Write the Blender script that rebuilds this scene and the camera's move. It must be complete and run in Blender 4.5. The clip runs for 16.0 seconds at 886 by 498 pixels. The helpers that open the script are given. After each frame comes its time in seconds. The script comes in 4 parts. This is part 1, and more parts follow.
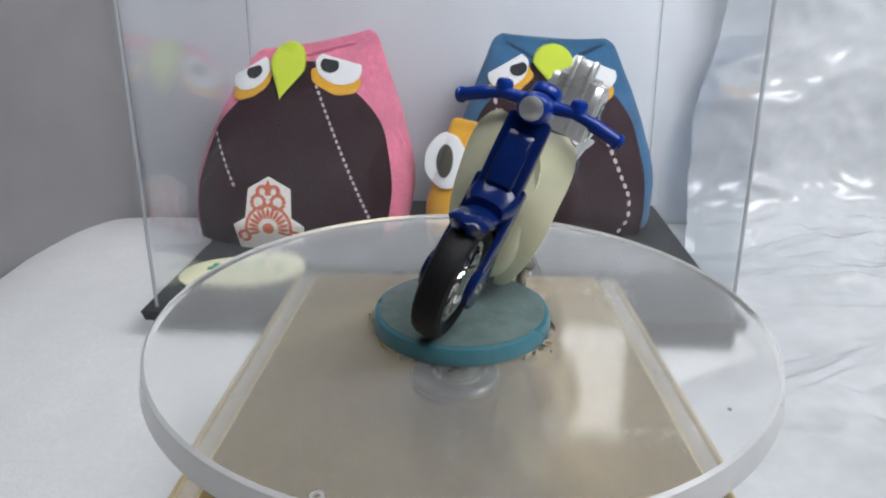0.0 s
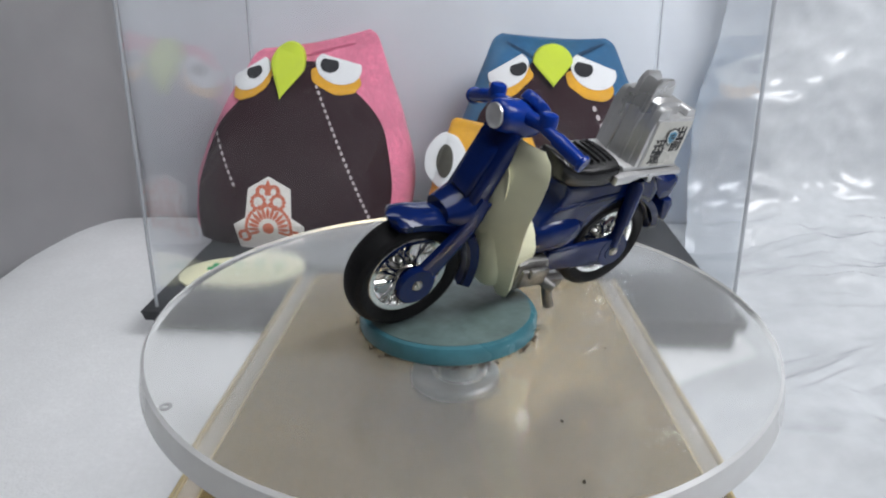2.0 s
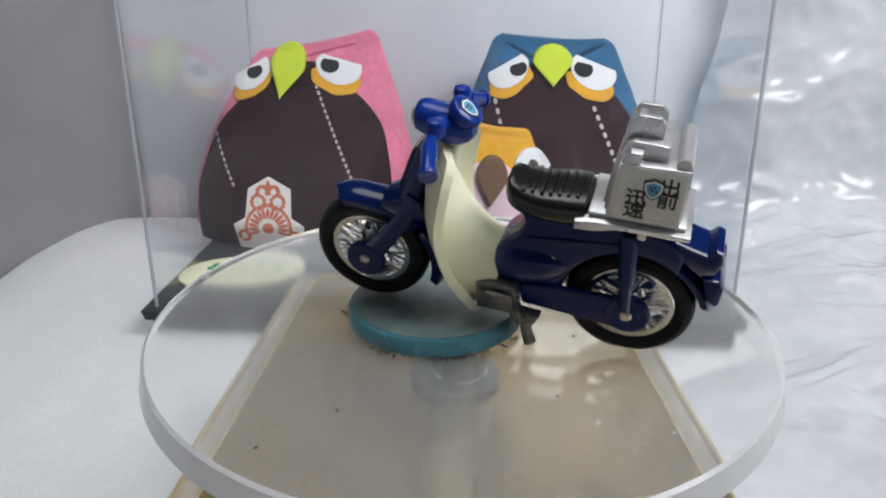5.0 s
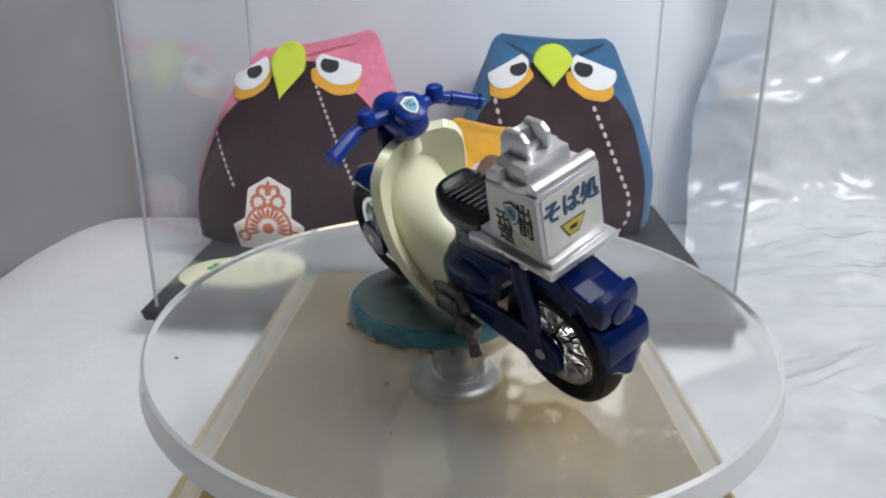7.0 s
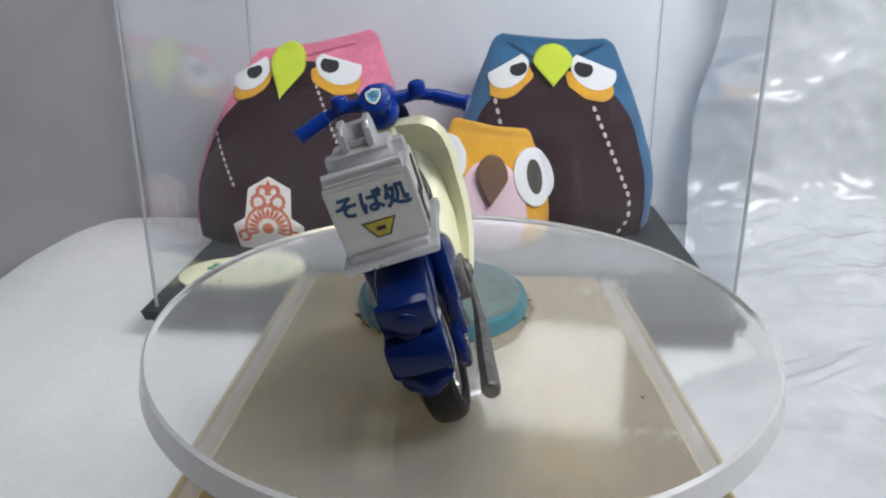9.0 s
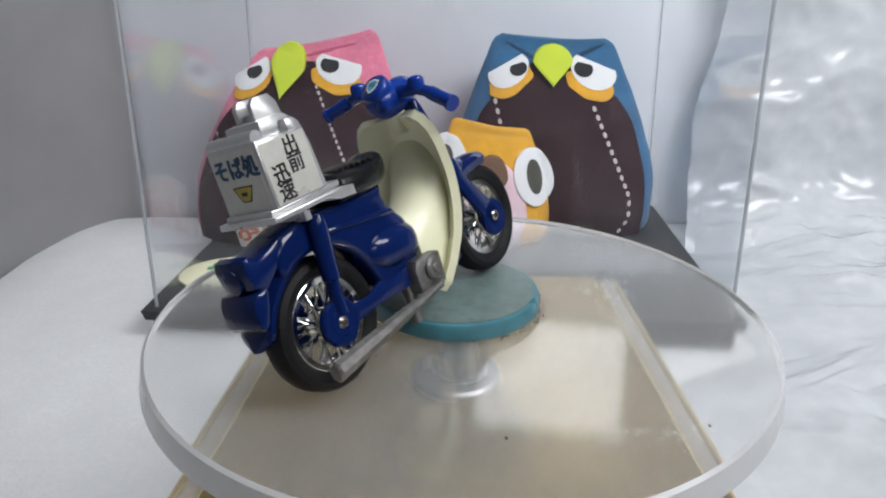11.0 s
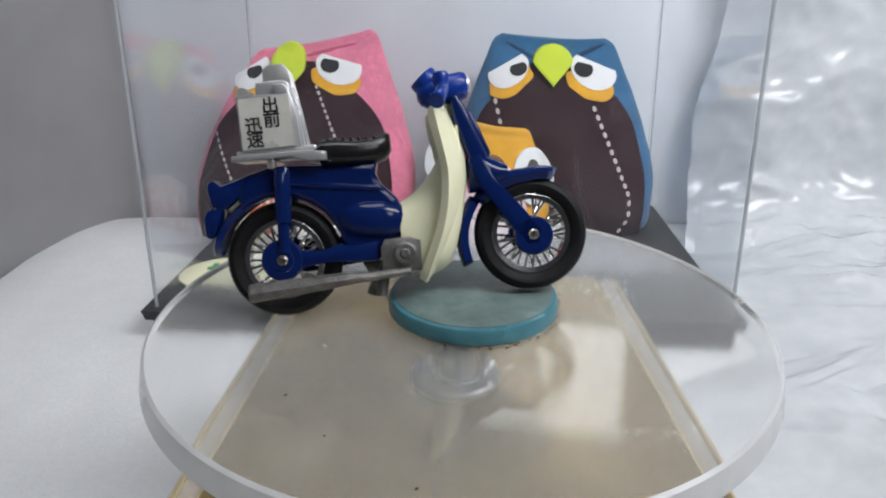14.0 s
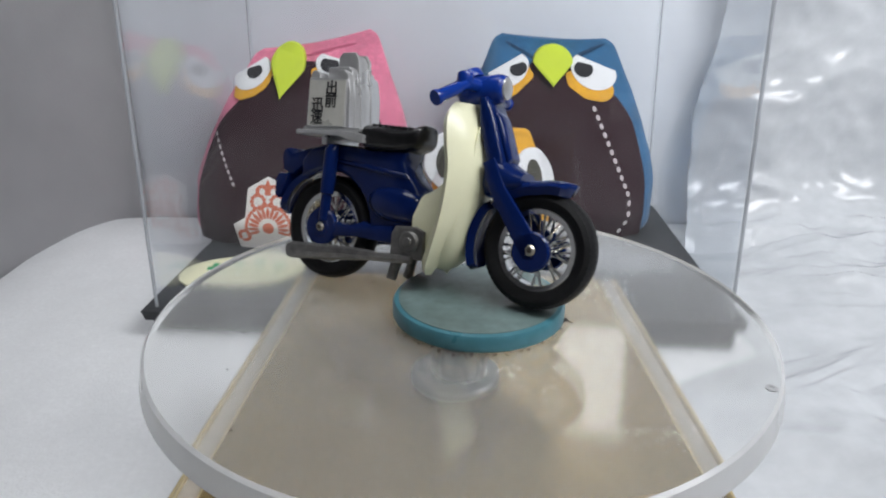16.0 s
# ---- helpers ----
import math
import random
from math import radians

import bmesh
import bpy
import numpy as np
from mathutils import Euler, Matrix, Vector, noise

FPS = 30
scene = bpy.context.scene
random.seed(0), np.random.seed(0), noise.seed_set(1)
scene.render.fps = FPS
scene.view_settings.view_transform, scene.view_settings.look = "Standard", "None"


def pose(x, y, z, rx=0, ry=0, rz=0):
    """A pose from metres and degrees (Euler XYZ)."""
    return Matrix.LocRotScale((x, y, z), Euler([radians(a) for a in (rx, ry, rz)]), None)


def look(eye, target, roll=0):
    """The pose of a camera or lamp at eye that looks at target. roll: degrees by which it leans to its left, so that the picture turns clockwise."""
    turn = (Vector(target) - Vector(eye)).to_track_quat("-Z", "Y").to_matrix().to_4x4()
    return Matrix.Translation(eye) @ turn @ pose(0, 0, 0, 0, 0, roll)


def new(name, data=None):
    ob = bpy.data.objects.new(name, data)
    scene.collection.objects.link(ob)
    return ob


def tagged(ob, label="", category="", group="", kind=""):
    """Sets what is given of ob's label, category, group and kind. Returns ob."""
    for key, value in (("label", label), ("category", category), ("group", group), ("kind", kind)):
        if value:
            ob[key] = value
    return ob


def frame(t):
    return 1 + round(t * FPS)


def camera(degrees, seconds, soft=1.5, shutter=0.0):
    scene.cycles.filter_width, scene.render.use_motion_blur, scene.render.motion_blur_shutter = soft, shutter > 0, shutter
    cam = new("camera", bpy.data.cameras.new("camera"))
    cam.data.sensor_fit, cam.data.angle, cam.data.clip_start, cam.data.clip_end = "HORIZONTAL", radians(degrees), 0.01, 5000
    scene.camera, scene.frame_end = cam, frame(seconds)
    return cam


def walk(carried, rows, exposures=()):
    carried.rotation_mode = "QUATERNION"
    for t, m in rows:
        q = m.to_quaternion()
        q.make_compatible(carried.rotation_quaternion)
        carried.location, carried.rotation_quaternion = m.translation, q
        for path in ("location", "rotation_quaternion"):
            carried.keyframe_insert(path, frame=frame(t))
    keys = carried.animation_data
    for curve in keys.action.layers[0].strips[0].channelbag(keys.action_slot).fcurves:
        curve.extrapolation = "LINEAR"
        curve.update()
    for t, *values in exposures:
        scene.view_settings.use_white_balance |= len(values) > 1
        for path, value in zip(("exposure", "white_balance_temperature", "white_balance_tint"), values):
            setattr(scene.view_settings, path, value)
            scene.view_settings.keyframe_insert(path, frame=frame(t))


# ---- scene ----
cam = camera(60.78, 16.0, soft=2.1)
EYE = Vector((0.0, -0.09759, 0.100))
AIM = EYE + Vector((-0.01849, 0.92745, -0.37349))
walk(cam, [(0, look(EYE, AIM, 0.381)), (16, look(EYE, AIM, 0.381))])

# ---- light: a room with a lamp on the ceiling, a bright lamp beyond the backdrop, and two added fills, one behind the camera and one above to the right ----
world = bpy.data.worlds.new("world")
scene.world = world
world.use_nodes = True
world.node_tree.nodes["Background"].inputs["Color"].default_value = (0.80, 0.88, 1.0, 1)
world.node_tree.nodes["Background"].inputs["Strength"].default_value = 0.5
scene.view_settings.exposure = 0.0


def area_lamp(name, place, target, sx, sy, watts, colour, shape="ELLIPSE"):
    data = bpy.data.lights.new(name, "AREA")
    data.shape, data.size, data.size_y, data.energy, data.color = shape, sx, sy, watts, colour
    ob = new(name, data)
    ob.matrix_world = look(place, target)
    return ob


area_lamp("ceiling_lamp", (-0.10, 0.10, 1.17), (-0.04, 0.10, 0), 0.60, 0.60, 4.1, (0.955, 0.975, 1.0))
# Two unseen fills, added to lift the owls, the backdrop and the film.
area_lamp("front_fill", (0.42, -0.60, 0.66), (0.02, 0.12, 0.03), 0.26, 0.26, 0.9, (0.955, 0.975, 1.0))
area_lamp("right_fill", (0.18, -0.05, 0.27), (0.145, 0.18, 0.10), 0.30, 0.10, 1.05, (0.96, 0.975, 1.0))
area_lamp("back_lamp", (0.112, 0.68, 0.476), (0.01, -0.02, 0.05), 0.17, 0.125, 0.17, (1.0, 0.99, 0.98), "RECTANGLE")

# ---- turn of the table: seconds, degrees ----
TURN = [(0, 0), (0.5, -8.5), (1, -16.9), (1.5, -25.4), (2, -34.1), (2.5, -42.8), (3, -51.5), (3.5, -60.1), (4, -68.6),
        (4.7, -80.8), (5.3, -91.2), (5.9, -101.7), (6.5, -112.2), (7, -121.0), (7.5, -129.9), (8, -138.8), (8.5, -147.7),
        (9, -156.7), (9.7, -169.1), (10.3, -179.7), (10.9, -190.3), (11.5, -200.9), (12, -209.5), (12.5, -218.0),
        (13, -226.7), (13.5, -235.4), (14, -244.0), (14.5, -252.7), (15, -261.2), (15.5, -269.6), (16, -277.9)]
TURNING = []


# ---- materials ----
def shader(name, colour, rough=0.5, metal=0.0, vary=0.12, scale=400.0, bump=0.0, bump_scale=900.0, coat=0.0,
           transmission=0.0, ior=1.49, spec=0.5, stain=0.0, sheen=0.0, rough_vary=0.08):
    """Base colour with a coarse and a fine variation, uneven gloss and a fine relief."""
    m = bpy.data.materials.new(name)
    m.use_nodes = True
    nt = m.node_tree
    b = nt.nodes["Principled BSDF"]
    tc = nt.nodes.new("ShaderNodeTexCoord")
    n1 = nt.nodes.new("ShaderNodeTexNoise")
    n1.inputs["Scale"].default_value, n1.inputs["Detail"].default_value = scale, 6
    n2 = nt.nodes.new("ShaderNodeTexNoise")
    n2.inputs["Scale"].default_value, n2.inputs["Detail"].default_value = scale * 0.13, 4
    for n in (n1, n2):
        nt.links.new(tc.outputs["Object"], n.inputs["Vector"])
    mul = nt.nodes.new("ShaderNodeMath")
    mul.operation = "MULTIPLY"
    nt.links.new(n1.outputs["Fac"], mul.inputs[0])
    nt.links.new(n2.outputs["Fac"], mul.inputs[1])
    ramp = nt.nodes.new("ShaderNodeMapRange")
    ramp.inputs["From Min"].default_value, ramp.inputs["From Max"].default_value = 0.1, 0.42
    ramp.inputs["To Min"].default_value, ramp.inputs["To Max"].default_value = 1 - vary - stain, 1 + vary
    nt.links.new(mul.outputs[0], ramp.inputs["Value"])
    mix = nt.nodes.new("ShaderNodeVectorMath")
    mix.operation = "SCALE"
    mix.inputs[0].default_value = colour
    nt.links.new(ramp.outputs[0], mix.inputs["Scale"])
    nt.links.new(mix.outputs[0], b.inputs["Base Color"])
    rr = nt.nodes.new("ShaderNodeMapRange")
    rr.inputs["From Min"].default_value, rr.inputs["From Max"].default_value = 0.3, 0.7
    rr.inputs["To Min"].default_value, rr.inputs["To Max"].default_value = max(0.0, rough - rough_vary), rough + rough_vary
    nt.links.new(n2.outputs["Fac"], rr.inputs["Value"])
    nt.links.new(rr.outputs[0], b.inputs["Roughness"])
    b.inputs["Metallic"].default_value = metal
    b.inputs["IOR"].default_value = ior
    b.inputs["Specular IOR Level"].default_value = spec
    b.inputs["Coat Weight"].default_value = coat
    b.inputs["Coat Roughness"].default_value = 0.06
    b.inputs["Transmission Weight"].default_value = transmission
    b.inputs["Sheen Weight"].default_value = sheen
    if bump:
        nb = nt.nodes.new("ShaderNodeTexNoise")
        nb.inputs["Scale"].default_value, nb.inputs["Detail"].default_value = bump_scale, 5
        nt.links.new(tc.outputs["Object"], nb.inputs["Vector"])
        bp = nt.nodes.new("ShaderNodeBump")
        bp.inputs["Strength"].default_value, bp.inputs["Distance"].default_value = bump, 0.0004
        nt.links.new(nb.outputs["Fac"], bp.inputs["Height"])
        nt.links.new(bp.outputs["Normal"], b.inputs["Normal"])
    return m


def clear_pane(name, haze=0.04, tint=(0.97, 0.98, 0.99), rough=0.02, gloss=0.03, power=5.0, dust=(0.85, 0.86, 0.88), spread=(0.6, 1.7)):
    """Thin clear plastic: see-through, glossy by Fresnel, a little dust."""
    m = bpy.data.materials.new(name)
    m.use_nodes = True
    nt = m.node_tree
    nt.nodes.remove(nt.nodes["Principled BSDF"])
    out = nt.nodes["Material Output"]
    tr = nt.nodes.new("ShaderNodeBsdfTransparent")
    tr.inputs["Color"].default_value = (*tint, 1)
    df = nt.nodes.new("ShaderNodeBsdfDiffuse")
    df.inputs["Color"].default_value = (*dust, 1)
    gl = nt.nodes.new("ShaderNodeBsdfGlossy")
    gl.inputs["Roughness"].default_value = rough
    tc = nt.nodes.new("ShaderNodeTexCoord")
    nz = nt.nodes.new("ShaderNodeTexNoise")
    nz.inputs["Scale"].default_value, nz.inputs["Detail"].default_value = 90, 8
    nt.links.new(tc.outputs["Object"], nz.inputs["Vector"])
    mr = nt.nodes.new("ShaderNodeMapRange")
    mr.inputs["From Min"].default_value, mr.inputs["From Max"].default_value = 0.35, 0.75
    mr.inputs["To Min"].default_value, mr.inputs["To Max"].default_value = haze * spread[0], haze * spread[1]
    nt.links.new(nz.outputs["Fac"], mr.inputs["Value"])
    m1 = nt.nodes.new("ShaderNodeMixShader")
    nt.links.new(mr.outputs[0], m1.inputs["Fac"])
    nt.links.new(tr.outputs[0], m1.inputs[1])
    nt.links.new(df.outputs[0], m1.inputs[2])
    lw = nt.nodes.new("ShaderNodeLayerWeight")
    lw.inputs["Blend"].default_value = 0.5
    pw = nt.nodes.new("ShaderNodeMath")
    pw.operation = "POWER"
    pw.inputs[1].default_value = power
    nt.links.new(lw.outputs["Facing"], pw.inputs[0])
    fr = nt.nodes.new("ShaderNodeMath")
    fr.operation = "MULTIPLY_ADD"
    fr.inputs[1].default_value, fr.inputs[2].default_value = 0.9, gloss
    nt.links.new(pw.outputs[0], fr.inputs[0])
    m2 = nt.nodes.new("ShaderNodeMixShader")
    nt.links.new(fr.outputs[0], m2.inputs["Fac"])
    nt.links.new(m1.outputs[0], m2.inputs[1])
    nt.links.new(gl.outputs[0], m2.inputs[2])
    nt.links.new(m2.outputs[0], out.inputs["Surface"])
    return m


# Tones of the unseen room shell, set to govern bounced and reflected light.
M_ROOM = shader("white_unseen_shell", (0.72, 0.73, 0.75), 0.8, vary=0.04, scale=6)
M_ROOMDARK = shader("dark_unseen_shell", (0.12, 0.12, 0.13), 0.8, vary=0.04, scale=6)
M_ROOMMID = shader("mid_grey_unseen_shell", (0.24, 0.24, 0.24), 0.8, vary=0.04, scale=6)
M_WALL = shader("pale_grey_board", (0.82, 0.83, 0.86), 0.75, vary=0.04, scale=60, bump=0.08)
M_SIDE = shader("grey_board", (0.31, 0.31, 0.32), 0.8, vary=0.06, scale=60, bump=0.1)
M_FOAM = shader("white_foam_sheet", (0.70, 0.712, 0.73), 0.85, vary=0.05, scale=700, bump=0.5, bump_scale=1500)
M_TABLE = shader("grey_table", (0.35, 0.35, 0.36), 0.6, vary=0.08, scale=40)
M_BLUE = shader("dark_blue_enamel", (0.0032, 0.0125, 0.080), 0.14, vary=0.10, scale=900, spec=0.2, coat=0.25, bump=0.015, bump_scale=300)
M_BLUEPLASTIC = shader("bright_blue_plastic", (0.005, 0.032, 0.24), 0.24, vary=0.08, scale=900, spec=0.3, coat=0.1)
M_CREAM = shader("cream_plastic", (0.80, 0.79, 0.56), 0.33, vary=0.03, scale=500, bump=0.03, bump_scale=300, coat=0.15)
M_RUBBER = shader("black_rubber", (0.008, 0.008, 0.009), 0.58, spec=0.2, vary=0.25, scale=900, bump=0.2, bump_scale=2500)
M_SEAT = shader("black_seat_plastic", (0.010, 0.010, 0.011), 0.28, vary=0.2, scale=800, bump=0.1, bump_scale=2000)
M_CHROME = shader("bright_plated_metal", (0.78, 0.78, 0.77), 0.16, metal=1.0, vary=0.1, scale=1500, bump=0.05, bump_scale=2500)
M_SILVER = shader("silver_paint", (0.60, 0.60, 0.605), 0.33, metal=0.7, vary=0.06, scale=1500, bump=0.05, bump_scale=4000)
M_BOXSIDE = shader("pale_silver_print", (0.66, 0.65, 0.60), 0.34, metal=0.3, vary=0.07, scale=700, stain=0.05)
M_DIECAST = shader("raw_die_cast_metal", (0.18, 0.175, 0.17), 0.44, metal=0.85, vary=0.35, scale=700, bump=0.35, bump_scale=2500)
M_SCREW = shader("worn_steel", (0.55, 0.52, 0.47), 0.3, metal=1.0, vary=0.25, scale=2500)
M_INK = shader("black_print", (0.012, 0.012, 0.014), 0.4, vary=0.2, scale=2000)
M_BLUEINK = shader("blue_print", (0.015, 0.06, 0.14), 0.45, vary=0.25, scale=2500)
M_YELLOWINK = shader("yellow_print", (0.52, 0.42, 0.05), 0.45, vary=0.2, scale=2500)
M_WHITEINK = shader("white_print", (0.75, 0.78, 0.76), 0.45, vary=0.1, scale=2000)
M_SKYINK = shader("light_blue_print", (0.10, 0.32, 0.50), 0.4, vary=0.2, scale=2500)
M_TEAL = shader("frosted_teal_plastic", (0.135, 0.188, 0.183), 0.36, vary=0.25, scale=420, bump=0.1, bump_scale=900, stain=0.12)
M_TEALEDGE = shader("glossy_teal_plastic", (0.050, 0.165, 0.205), 0.28, vary=0.15, scale=500, transmission=0.0)
M_PLATE = shader("clear_acrylic", (0.97, 0.98, 0.98), 0.06, vary=0.03, scale=160, transmission=0.93, ior=1.5, rough_vary=0.0)
M_CLEAR = shader("clear_plastic", (0.97, 0.98, 0.98), 0.02, vary=0.0, transmission=1.0, ior=1.45, rough_vary=0.0)
M_PLATERIM = shader("ground_acrylic_edge", (0.88, 0.89, 0.91), 0.22, vary=0.05, scale=300, transmission=0.6, ior=1.40)
M_BEIGE = shader("satin_beige_plate", (0.30, 0.215, 0.092), 0.27, metal=0.88, vary=0.08, scale=60, coat=0.06, stain=0.06, rough_vary=0.05)
M_GOLD = shader("gold_trim", (0.46, 0.37, 0.20), 0.4, metal=0.7, vary=0.12, scale=400)
M_TRIM = shader("clear_grey_strip", (0.22, 0.195, 0.165), 0.45, vary=0.1, scale=300)
M_POST = shader("turned_steel", (0.21, 0.21, 0.215), 0.32, metal=0.9, vary=0.15, scale=600)
M_CASE = clear_pane("clear_case_plastic", 0.012, gloss=0.022, power=6.0)
# Same plastic as M_CASE, gloss raised to strengthen the left pane's reflection.
M_CASESIDE = clear_pane("case_plastic_raised_gloss", 0.012, gloss=0.04, power=4.3)
M_CASEEDGE = shader("case_edge_plastic", (0.50, 0.52, 0.55), 0.2, vary=0.1, scale=300, transmission=0.5, ior=1.3)
M_CASEBASE = shader("black_flocked_base", (0.03, 0.032, 0.036), 0.75, vary=0.3, scale=900, bump=0.4, bump_scale=2500, stain=0.1)
M_PINK = shader("pink_crepe_cloth", (0.80, 0.22, 0.34), 0.88, vary=0.22, scale=900, bump=0.7, bump_scale=2200, sheen=0.2)
M_BLUECLOTH = shader("blue_crepe_cloth", (0.030, 0.13, 0.27), 0.88, vary=0.25, scale=900, bump=0.7, bump_scale=2200, sheen=0.15)
M_THREAD = shader("pale_thread", (0.56, 0.48, 0.49), 0.9, vary=0.15, scale=900)
M_DEEPPINK = shader("deep_pink_fold_line", (0.50, 0.10, 0.18), 0.9, vary=0.1, scale=700)
M_NAVYCLOTH = shader("navy_fold_line", (0.012, 0.05, 0.11), 0.9, vary=0.1, scale=700)
M_PURPLE = shader("dark_plum_cloth", (0.029, 0.010, 0.015), 0.9, vary=0.08, scale=300, spec=0.2)
M_BABYPINK = shader("pale_pink_cloth", (0.80, 0.58, 0.64), 0.85, vary=0.08, scale=700, bump=0.6, bump_scale=1500)
M_ORANGE = shader("orange_felt", (0.76, 0.38, 0.03), 0.9, vary=0.16, scale=900, bump=0.4, bump_scale=2400, sheen=0.1)
M_LIME = shader("lime_felt", (0.60, 0.72, 0.05), 0.9, vary=0.08, scale=900, bump=0.5, bump_scale=1800)
M_WHITEFELT = shader("white_felt", (0.82, 0.82, 0.83), 0.9, vary=0.05, scale=900, bump=0.5, bump_scale=1800)
M_BLACKFELT = shader("black_felt", (0.022, 0.022, 0.026), 0.9, vary=0.2, scale=900, bump=0.5, bump_scale=1800)
M_BROWNFELT = shader("brown_felt", (0.16, 0.09, 0.055), 0.9, vary=0.15, scale=900, bump=0.5, bump_scale=1800)
M_LABEL = shader("cream_card", (0.80, 0.77, 0.52), 0.6, vary=0.05, scale=300)
M_CREST = shader("off_white_cloth", (0.80, 0.76, 0.72), 0.85, vary=0.05, scale=700, bump=0.3)
M_CRESTRED = shader("red_cloth_print", (0.62, 0.17, 0.10), 0.85, vary=0.15, scale=1200)
M_GREENINK = shader("green_print", (0.03, 0.33, 0.12), 0.6, vary=0.1, scale=900)
M_PALEGREEN = shader("pale_green_print", (0.35, 0.50, 0.30), 0.6, vary=0.15, scale=900)
M_FILM = clear_pane("crinkled_clear_film", 0.62, (0.97, 0.98, 0.99), 0.13, 0.035, 4.5, (0.71, 0.73, 0.76), (0.9, 1.15))
M_STRIP = clear_pane("clear_edge_strip", 0.03, (0.93, 0.92, 0.90), 0.15, 0.03, 5.0)
M_OLIVEFELT = shader("olive_grey_felt", (0.075, 0.072, 0.058), 0.9, vary=0.2, scale=900, bump=0.5, bump_scale=1800)
# Dark tone of specks and filings, also the painted shade of rivet holes.
M_SPECKS_HOLE = shader("dark_specks_and_hole_shade", (0.03, 0.022, 0.018), 0.7, vary=0.4, scale=900)

# ---- mesh helpers, in millimetres ----
MM = 0.001


def part(name, bm, material, parent=None, label="", smooth=35):
    """Links a bmesh in millimetres as one mesh object."""
    bmesh.ops.remove_doubles(bm, verts=bm.verts, dist=0.0005)
    bmesh.ops.recalc_face_normals(bm, faces=bm.faces)
    for v in bm.verts:
        v.co *= MM
    me = bpy.data.meshes.new(name)
    bm.to_mesh(me)
    bm.free()
    me.materials.append(material)
    me.set_sharp_from_angle(angle=radians(smooth))
    for f in me.polygons:
        f.use_smooth = True
    ob = new(name, me)
    if parent:
        ob.parent = parent
    if label:
        ob["label"] = label
    return ob


def join(*bms):
    out = bms[0]
    for b in bms[1:]:
        me = bpy.data.meshes.new("tmp")
        b.to_mesh(me)
        b.free()
        out.from_mesh(me)
        bpy.data.meshes.remove(me)
    return out


def moved(bm, m):
    bmesh.ops.transform(bm, matrix=m, verts=bm.verts)
    return bm


def box(x0, x1, y0, y1, z0, z1, bevel=0.2, seg=2):
    bm = bmesh.new()
    bmesh.ops.create_cube(bm, size=1)
    for v in bm.verts:
        v.co = Vector(((x0 + x1) / 2 + v.co.x * (x1 - x0), (y0 + y1) / 2 + v.co.y * (y1 - y0), (z0 + z1) / 2 + v.co.z * (z1 - z0)))
    if bevel:
        bmesh.ops.bevel(bm, geom=bm.edges[:], offset=bevel, segments=seg, profile=0.5, affect="EDGES")
    return bm


def prism(outline, y0, y1, bevel=0.3, seg=2):
    """A side outline of (x, z), from y0 to y1, with rounded edges."""
    bm = bmesh.new()
    a = [bm.verts.new((x, y0, z)) for x, z in outline]
    b = [bm.verts.new((x, y1, z)) for x, z in outline]
    n = len(outline)
    fa, fb = bm.faces.new(a), bm.faces.new(list(reversed(b)))
    for i in range(n):
        bm.faces.new((a[i], b[i], b[(i + 1) % n], a[(i + 1) % n]))
    bmesh.ops.recalc_face_normals(bm, faces=bm.faces)
    if bevel:
        bmesh.ops.bevel(bm, geom=list(set(fa.edges[:] + fb.edges[:])), offset=bevel, segments=seg, profile=0.5, affect="EDGES")
    return bm


def loft(rings, closed=False):
    """Skins rings of equal length; caps the ends unless closed in a loop."""
    bm = bmesh.new()
    vs = [[bm.verts.new(p) for p in r] for r in rings]
    n = len(vs[0])
    last = len(vs) if closed else len(vs) - 1
    for i in range(last):
        a, b = vs[i], vs[(i + 1) % len(vs)]
        for j in range(n):
            bm.faces.new((a[j], a[(j + 1) % n], b[(j + 1) % n], b[j]))
    if not closed:
        bm.faces.new(list(reversed(vs[0])))
        bm.faces.new(vs[-1])
    return bm


def tube(points, radii, n=14, flat=1.0):
    """A round bar along points; flat squeezes it sideways in y."""
    pts = [Vector(p) for p in points]
    rings = []
    for i, p in enumerate(pts):
        d = (pts[min(i + 1, len(pts) - 1)] - pts[max(i - 1, 0)]).normalized()
        side = d.cross(Vector((0, 0, 1)))
        side = side.normalized() if side.length > 0.05 else Vector((0, 1, 0))
        up = side.cross(d).normalized()
        r = radii[i] if isinstance(radii, (list, tuple)) else radii
        rings.append([p + side * (r * flat * math.cos(a)) + up * (r * math.sin(a)) for a in (2 * math.pi * k / n for k in range(n))])
    return loft(rings)


def lathe(profile, n=48, closed=False):
    """Turns (radius, height) about z. closed: the profile is a loop (a ring)."""
    bm = bmesh.new()
    rows = [[bm.verts.new((r * math.cos(2 * math.pi * k / n), r * math.sin(2 * math.pi * k / n), z)) for k in range(n)] for r, z in profile]
    last = len(rows) if closed else len(rows) - 1
    for i in range(last):
        a, b = rows[i], rows[(i + 1) % len(rows)]
        for j in range(n):
            bm.faces.new((a[j], a[(j + 1) % n], b[(j + 1) % n], b[j]))
    if not closed:
        bm.faces.new(list(reversed(rows[0])))
        bm.faces.new(rows[-1])
    return bm


TO_Y = Matrix.Rotation(radians(-90), 4, "X")


def disc_y(x, z, y0, y1, r, bevel=0.15, n=32):
    """A turned disc whose axle runs along y."""
    h = y1 - y0
    bm = lathe([(r - bevel, 0), (r, bevel), (r, h - bevel), (r - bevel, h)], n)
    return moved(bm, Matrix.Translation((x, y0, z)) @ Matrix.Rotation(radians(-90), 4, "X"))


